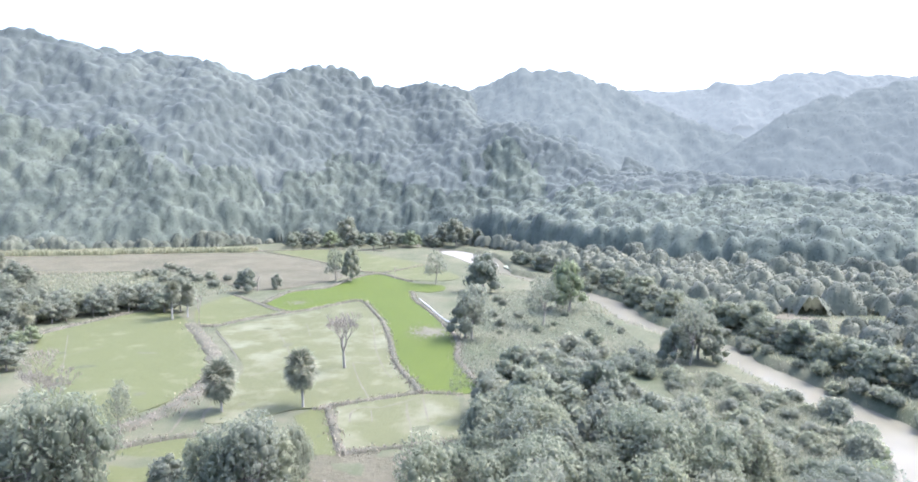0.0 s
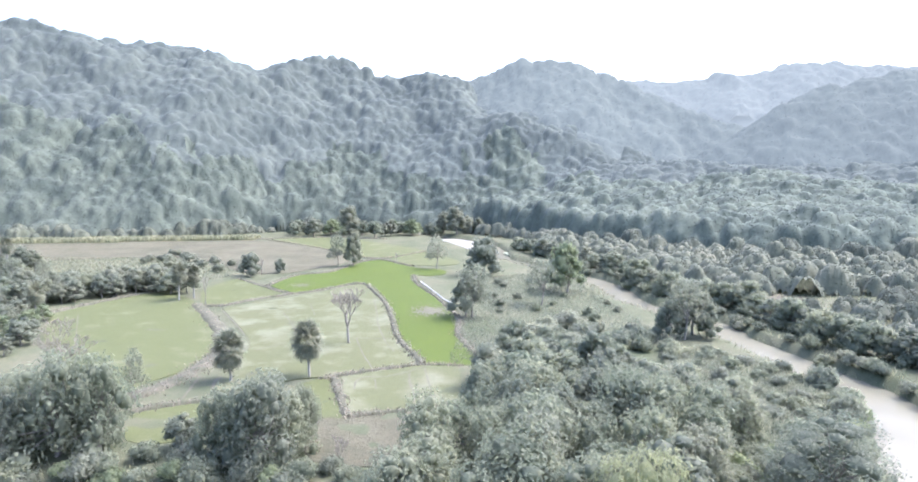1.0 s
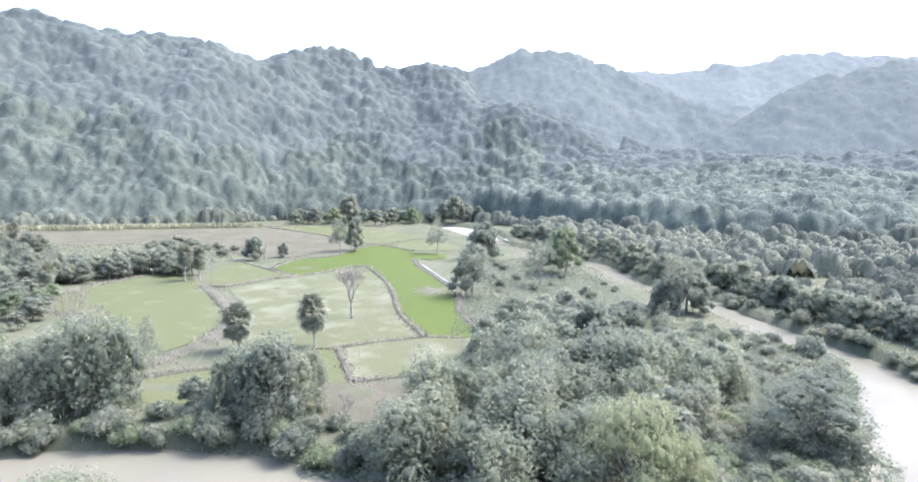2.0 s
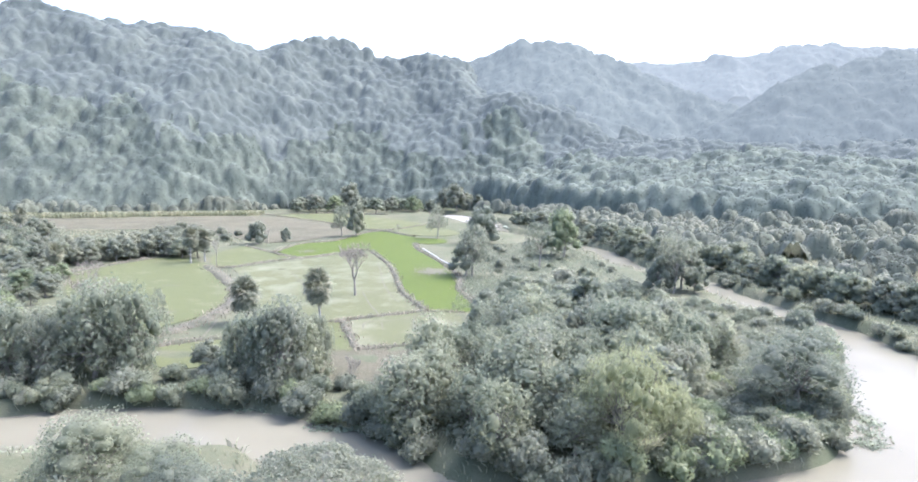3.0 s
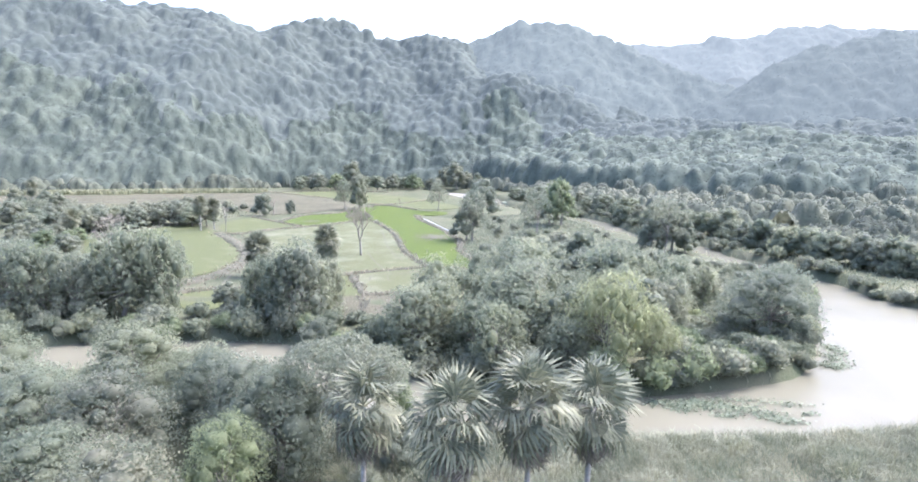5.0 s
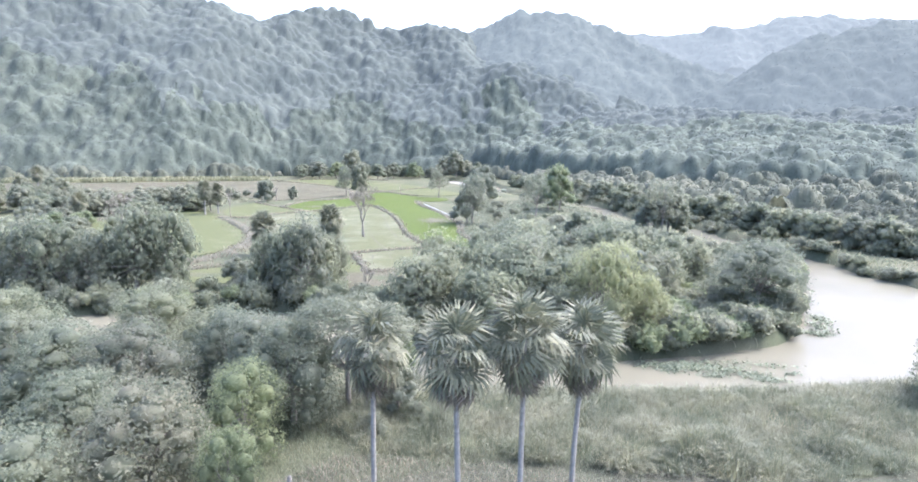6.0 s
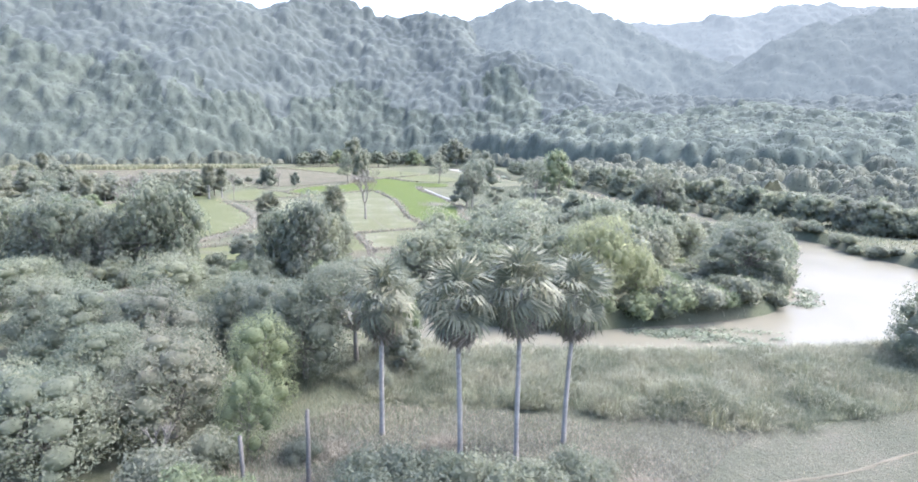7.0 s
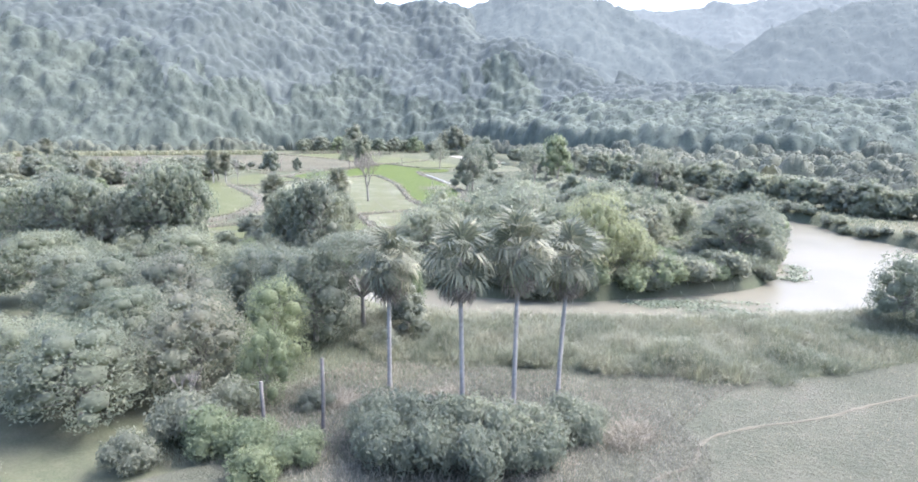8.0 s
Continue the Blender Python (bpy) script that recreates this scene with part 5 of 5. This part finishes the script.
for outline in ([(-340, 352), (-300, 366), (-237, 391), (-182, 441), (-126, 468), (-67, 469), (-66, 482), (-127, 483), (-186, 456), (-240, 406), (-304, 380), (-342, 368)],
                [(-28, 462), (2, 432), (46, 376), (92, 336), (140, 317), (206, 300), (262, 291), (264, 304), (208, 314), (142, 330), (97, 349), (52, 388), (8, 444), (-22, 474)]):
    thicket("forest_edge", outline, 1.0, 6.6, 4.8, 1.15, 0.85, LEAF_GROVE, "tall rounded trees along the foot of the forest", 14000)

# ---- bare trees ----


def bare_mesh(seed, height, girth, spread, depth=5):
    """A leafless tree: limbs that fork into fine twigs. Returns trunk and branches."""
    r = random.Random(seed)
    wood, twigs = [], []

    def grow(p, d, length, radius, level):
        q = p + d * length * 0.5 + Vector((r.uniform(-1, 1), r.uniform(-1, 1), 0)) * length * 0.06
        e = p + d * length
        (wood if level == 0 else twigs).append(tube([p[:], q[:], e[:]], [radius, radius * 0.82, radius * 0.66], 6 if level < 2 else 3))
        if level >= depth:
            return
        for i in range(3 if level < 3 else 2 + (r.random() < 0.5)):
            a = i * 2.1 + r.uniform(-0.6, 0.6)
            side = Vector((math.cos(a), math.sin(a), r.uniform(-0.1, 0.25)))
            grow(e, (d * (1.0 if level else 0.9) + side * spread * r.uniform(0.6, 1.1) + Vector((0, 0, 0.18))).normalized(), length * r.uniform(0.52, 0.86), max(radius * 0.6, 0.05), level + 1)

    grow(Vector((0, 0, -0.3)), Vector((0.02, 0.03, 1)).normalized(), height * 0.32, girth, 0)
    return merged("bare_trunk", wood, [BARK], None, True), merged("bare_branches", twigs, [BARK], None, True)


def bare_tree(x, y, height, girth, spread, seed, label, depth=5):
    w, b = bare_mesh(seed, height, girth, spread, depth)
    root = empty("bare_tree", pose(x, y, stand(x, y), 0, 0, seed * 40), label, "tree")
    part("trunk", w, root)
    part("crown", b, root, "leafless spreading twigs")


bare_tree(-38.3, 150.4, 14.5, 0.42, 0.62, 3, "leafless spreading grey tree in the rice field", 7)
bare_tree(-81.3, 106.9, 13.2, 0.32, 0.6, 6, "leafless spreading tree beside the river trees", 7)
bare_tree(-101, 256, 10.2, 0.30, 0.5, 8, "forked dead tree beside the fallow field", 2)
bare_tree(-94.9, 191.6, 12, 0.16, 0.3, 9, "thin nearly bare tree on a dike", 3)
bare_tree(-51.2, 305.7, 4.9, 0.12, 0.4, 12, "small bare tree on a dike", 3)
bare_tree(-10.1, 88.1, 6.4, 0.08, 0.35, 14, "thin leafless sapling on the ploughed plot", 4)
bare_tree(-23.5, 82.9, 5.3, 0.07, 0.5, 15, "thin leafless sapling on the river bank", 4)
bare_tree(-24.9, 11.3, 5.3, 0.14, 0.45, 17, "pale dead branching shrub beside bushes", 3)

# ---- fan palms ----


def frond_mesh(seed, petiole, radius, material, sag):
    """A fan leaf: stalk along +x, then long folded blades with loose drooping tips."""
    r = random.Random(seed)
    pieces = [tube([(0, 0, 0), (petiole * 0.5, 0, 0.05), (petiole, 0, 0.0)], [0.08, 0.055, 0.04], 4)]
    n = 22
    for i in range(n):
        a = radians(-118 + 236 * (i + 0.5) / n + r.uniform(-3, 3))
        ln = radius * (0.72 + 0.28 * math.cos(a * 0.55)) * r.uniform(0.9, 1.08)
        d = np.array([math.cos(a), math.sin(a), 0.0])
        s = np.array([-math.sin(a), math.cos(a), 0.0])
        o = np.array([petiole, 0, 0])
        w = ln * 0.046
        up = 0.05 * (1 if i % 2 else -1)
        c1, c2 = o + d * ln * 0.55 + [0, 0, 0.10 * radius + up], o + d * ln + [0, 0, -sag * radius * r.uniform(0.6, 1.5)]
        v = np.array([o, c1 - s * w, c1 + s * w + [0, 0, 0.04], c2])
        pieces.append((v, [np.array([[0, 1, 2]]), np.array([[1, 3, 2]])]))
    slots = [1] + [0] * (2 * n)
    return merged("frond", pieces, [material, PALM_STALK], slots)


FRONDS = [frond_mesh(i, 1.15, 1.75, PALM_LEAF, 0.08 + 0.09 * i) for i in range(4)]
DEAD = [frond_mesh(10 + i, 1.0, 1.5, PALM_DRY, 0.5) for i in range(2)]


def palm_trunk(height, girth, bend):
    pts = [(bend[0] * math.sin(1.57 * t) * t, bend[1] * t * t, height * t - 0.4 * (1 - t)) for t in np.linspace(0, 1, 14)]
    rad = [girth * (1.35 if i == 0 else 1.12 if i == 1 else 1.0 - 0.012 * i + 0.03 * (i % 2)) for i in range(14)]
    v, q = tube(pts, rad, 12)
    return mesh_of("palm_trunk", v, [q], [PALM_BARK], None, True), pts[-1]


def frond_pose(r, k, n, top, drop=0.3):
    u = (k + 0.5) / n
    lift = 86 - 150 * u ** 0.9 + r.uniform(-8, 8)
    turn = k * 137.5 + r.uniform(-14, 14)
    return pose(top[0], top[1], top[2] + 0.35 * (1 - u) - drop * u) @ pose(0, 0, 0, 0, 0, turn) @ pose(0, 0, 0, 0, -lift, 0) @ pose(0, 0, 0, r.uniform(-35, 35), 0, 0)


def near_palm(x, y, height, bend, seed, label, size=1.0):
    """A near palm: every frond a piece of its own."""
    r = random.Random(seed)
    root = empty("fan_palm", pose(x, y, stand(x, y)), label, "palm tree", "row of fan palms")
    me, top = palm_trunk(height, 0.20, bend)
    part("trunk", me, root)
    sc = Matrix.Scale(size, 4)
    for k in range(23):
        part("frond", FRONDS[r.randrange(4)], root, "", frond_pose(r, k, 23, top) @ sc)
    for k in range(13):
        m = pose(top[0], top[1], top[2] - r.uniform(0.4, 1.3)) @ pose(0, 0, 0, 0, 0, k * 137.5) @ pose(0, 0, 0, 0, r.uniform(58, 86), 0)
        part("dry_frond", DEAD[r.randrange(2)], root, "dry drooping frond", m @ sc)
    return root


def far_palm(x, y, height, seed, label, size=1.0):
    r = random.Random(seed)
    root = empty("fan_palm", pose(x, y, stand(x, y)), label, "palm tree")
    me, top = palm_trunk(height, 0.26, (r.uniform(-0.4, 0.4), 0.2))
    part("trunk", me, root)
    pieces = []
    src = FRONDS[1]
    v = np.array([p.co[:] for p in src.vertices])
    quads = np.array([p.vertices[:] for p in src.polygons if len(p.vertices) == 4])
    tris = np.array([p.vertices[:] for p in src.polygons if len(p.vertices) == 3])
    for k in range(46):
        m = np.array(frond_pose(r, k, 46, top, 1.7) @ Matrix.Scale(size, 4))
        pieces.append((v @ m[:3, :3].T + m[:3, 3], [quads, tris]))
    part("crown", merged("palm_crown", pieces, [PALM_LEAF]), root)
    return root


PALM = "tall fan palm with a slim grey trunk and grey-green fronds"
near_palm(-9.6, 18.6, 11.9, (0.1, 0.2), 21, PALM, 1.22)
near_palm(-2.75, 13.7, 13.3, (-0.25, 0.2), 22, PALM, 1.24)
near_palm(1.5, 14.9, 13.9, (0.15, 0.2), 23, PALM, 1.28)
near_palm(5.5, 18.2, 12.6, (0.6, 0.3), 24, PALM, 1.22)
far_palm(-40.1, 123.2, 8.4, 31, "dark full-headed fan palm standing in the rice field", 1.45)
far_palm(-55.4, 119.6, 7, 32, "dark fan palm standing on a dike", 1.45)
far_palm(-107.5, 199.1, 9.8, 33, "fan palm in the hedgerow", 1.2)
far_palm(-104.6, 203.6, 8.7, 34, "fan palm in the hedgerow", 1.2)
far_palm(-136.9, 171.6, 7.8, 35, "fan palm beside the rice field", 1.1)
far_palm(-212.2, 254.1, 12, 36, "fan palm on the rough ground", 1.2)

# ---- the near bank: trees and bushes by the camera ----
NEAR = "leafy green tree on the near river bank"
for key, x, y, h, sp, lab in [
    ("near_round", -60.2, 43.8, 10.5, 1.15, NEAR), ("near_round", -66.7, 38.1, 9.7, 1.1, NEAR), ("near_round", -42.7, 47.1, 9.8, 1.15, NEAR), ("near_dark", -51.5, 36.9, 9.1, 1.1, NEAR),
    ("near_round", -43.7, 31.5, 9.5, 1.15, NEAR), ("near_flush", -35.7, 30.9, 10.1, 1.1, "leafy tree with brownish new leaves on its top"), ("near_flush", -27.1, 17.4, 9.5, 1.05, "leafy tree with brownish new leaves on its top"),
    ("near_round", -33.2, 10.3, 8.9, 1.15, NEAR), ("near_round", -39.8, 13.9, 7.9, 1.15, NEAR), ("near_round", -35.7, 21.8, 9, 1.1, NEAR), ("near_light", -22.1, 23.6, 9.2, 0.9, "yellow-green tree covered with leafy creepers"),
    ("near_dark", -19.9, 30.7, 10.8, 1.05, "tall dark leafy tree beside the river"), ("near_dark", -23.9, 35.2, 10.3, 1.0, "tall dark leafy tree beside the river"), ("near_light", -19.9, 15.4, 7.2, 0.85, "yellow-green young tree beside bushes"),
    ("airy_umbrella", -15.3, 34.9, 11.9, 1.0, "open umbrella-shaped tree with pale branches"), ("mid_grey", -9.8, 32.9, 6.4, 0.9, "small grey-green tree on the bank"), ("near_light", -10.8, 39.4, 8.5, 0.55, "slim yellow-green young tree on the bank"),
    ("near_round", 47.8, 39, 9.5, 0.95, "round green tree at the water's edge"), ("near_round", 56.2, 34.5, 9.5, 0.95, "round green tree at the water's edge"),
    ("near_round", -50.9, 22.5, 5.5, 1.0, NEAR), ("near_round", -35, 0, 5.7, 0.95, NEAR),
    ("near_dark", -29.9, 39.6, 9.3, 1.0, NEAR), ("near_round", -72.1, 30.3, 8.2, 1.1, NEAR), ("near_round", -33, 44, 8.8, 1.0, NEAR),
]:
    tree(key, x, y, h, lab, sp, deep=0.2, group="near bank trees")
for key, x, y, s, t in [("near", -8.7, 8.7, 1.8, 1.1), ("near", -5.9, 8.2, 2.1, 1.1), ("near", -3.1, 7.7, 2.2, 1.15), ("near", 0, 7.3, 2.2, 1.1), ("near", 2.9, 8.3, 1.9, 1.1), ("near", 5.6, 10.4, 1.6, 1.2), ("near_grey", 7.4, 12.1, 1.1, 1.0),
                        ("near", -4.8, 4.8, 1.9, 1.15), ("near", -0.9, 4.6, 1.9, 1.15), ("near", 2.2, 5.6, 1.7, 1.1), ("near", -7.9, 5.8, 1.7, 1.1), ("near_light", -17.7, 6.6, 1.6, 0.9), ("near_light", -20.4, 6.5, 1.8, 1.0), ("near_grey", -23.4, 8.1, 1.9, 1.0), ("near_light", -13.8, 5.7, 1.4, 0.9),
                        ("near_grey", -15.1, 14, 1.1, 0.8), ("near_grey", -11.6, 28.6, 1.1, 1.0), ("near_grey", -21.2, 11.4, 1.7, 1.0), ("near_light", -16, 3.3, 1.5, 0.9), ("near_grey", -25.5, 4.2, 1.3, 1.0), ("near_light", 3.6, 10.5, 1.1, 1.0)]:
    bush(key, x, y, s, "leafy bush in the grass under the palms", t * 1.15, "bushes under the palms")
c = np.concatenate([np.column_stack((x + rng.normal(size=1300) * 0.8, y + rng.normal(size=1300) * 0.8)) for x, y in ((9.3, 9.6), (10.8, 11), (-12.7, 15.1), (-4, 16.6))])
blades("straw_tussocks", c, 0.95, 0.05, 0.9, DRY_GRASS, "pale straw-coloured grass tussocks")


c = sample([(-20, 5), (-9, 2), (5, 4), (9, 13), (7, 22), (-4, 24), (-14, 24), (-21, 15)], 15000)
blades("rough_grass", c, 0.55, 0.045, 1.1, DRY_GRASS, "rough straw-coloured and green grass round the palms", base=LAND + 0.12)


def post(x, y, height, girth):
    """A weathered round post, slightly bent, with a bevelled cap."""
    v, q = tube([(0, 0, -0.5), (0.03, 0, height * 0.5), (-0.02, 0.03, height - 0.05), (-0.02, 0.03, height)], [girth, girth * 0.92, girth * 0.86, girth * 0.5], 10)
    cap = np.array([[30 + i for i in range(10)]])
    ob = new("wooden_post", mesh_of("wooden_post", v, [q, cap], [WOOD], None, True))
    ob.matrix_basis = pose(x, y, stand(x, y), turn_at.uniform(-1.5, 1.5), turn_at.uniform(-1.5, 1.5), 0)
    return tagged(ob, "weathered grey wooden post standing among bushes", "post", "wooden posts")


post(-13.5, 10.5, 6, 0.17)
post(-17.6, 8.9, 4.6, 0.16)
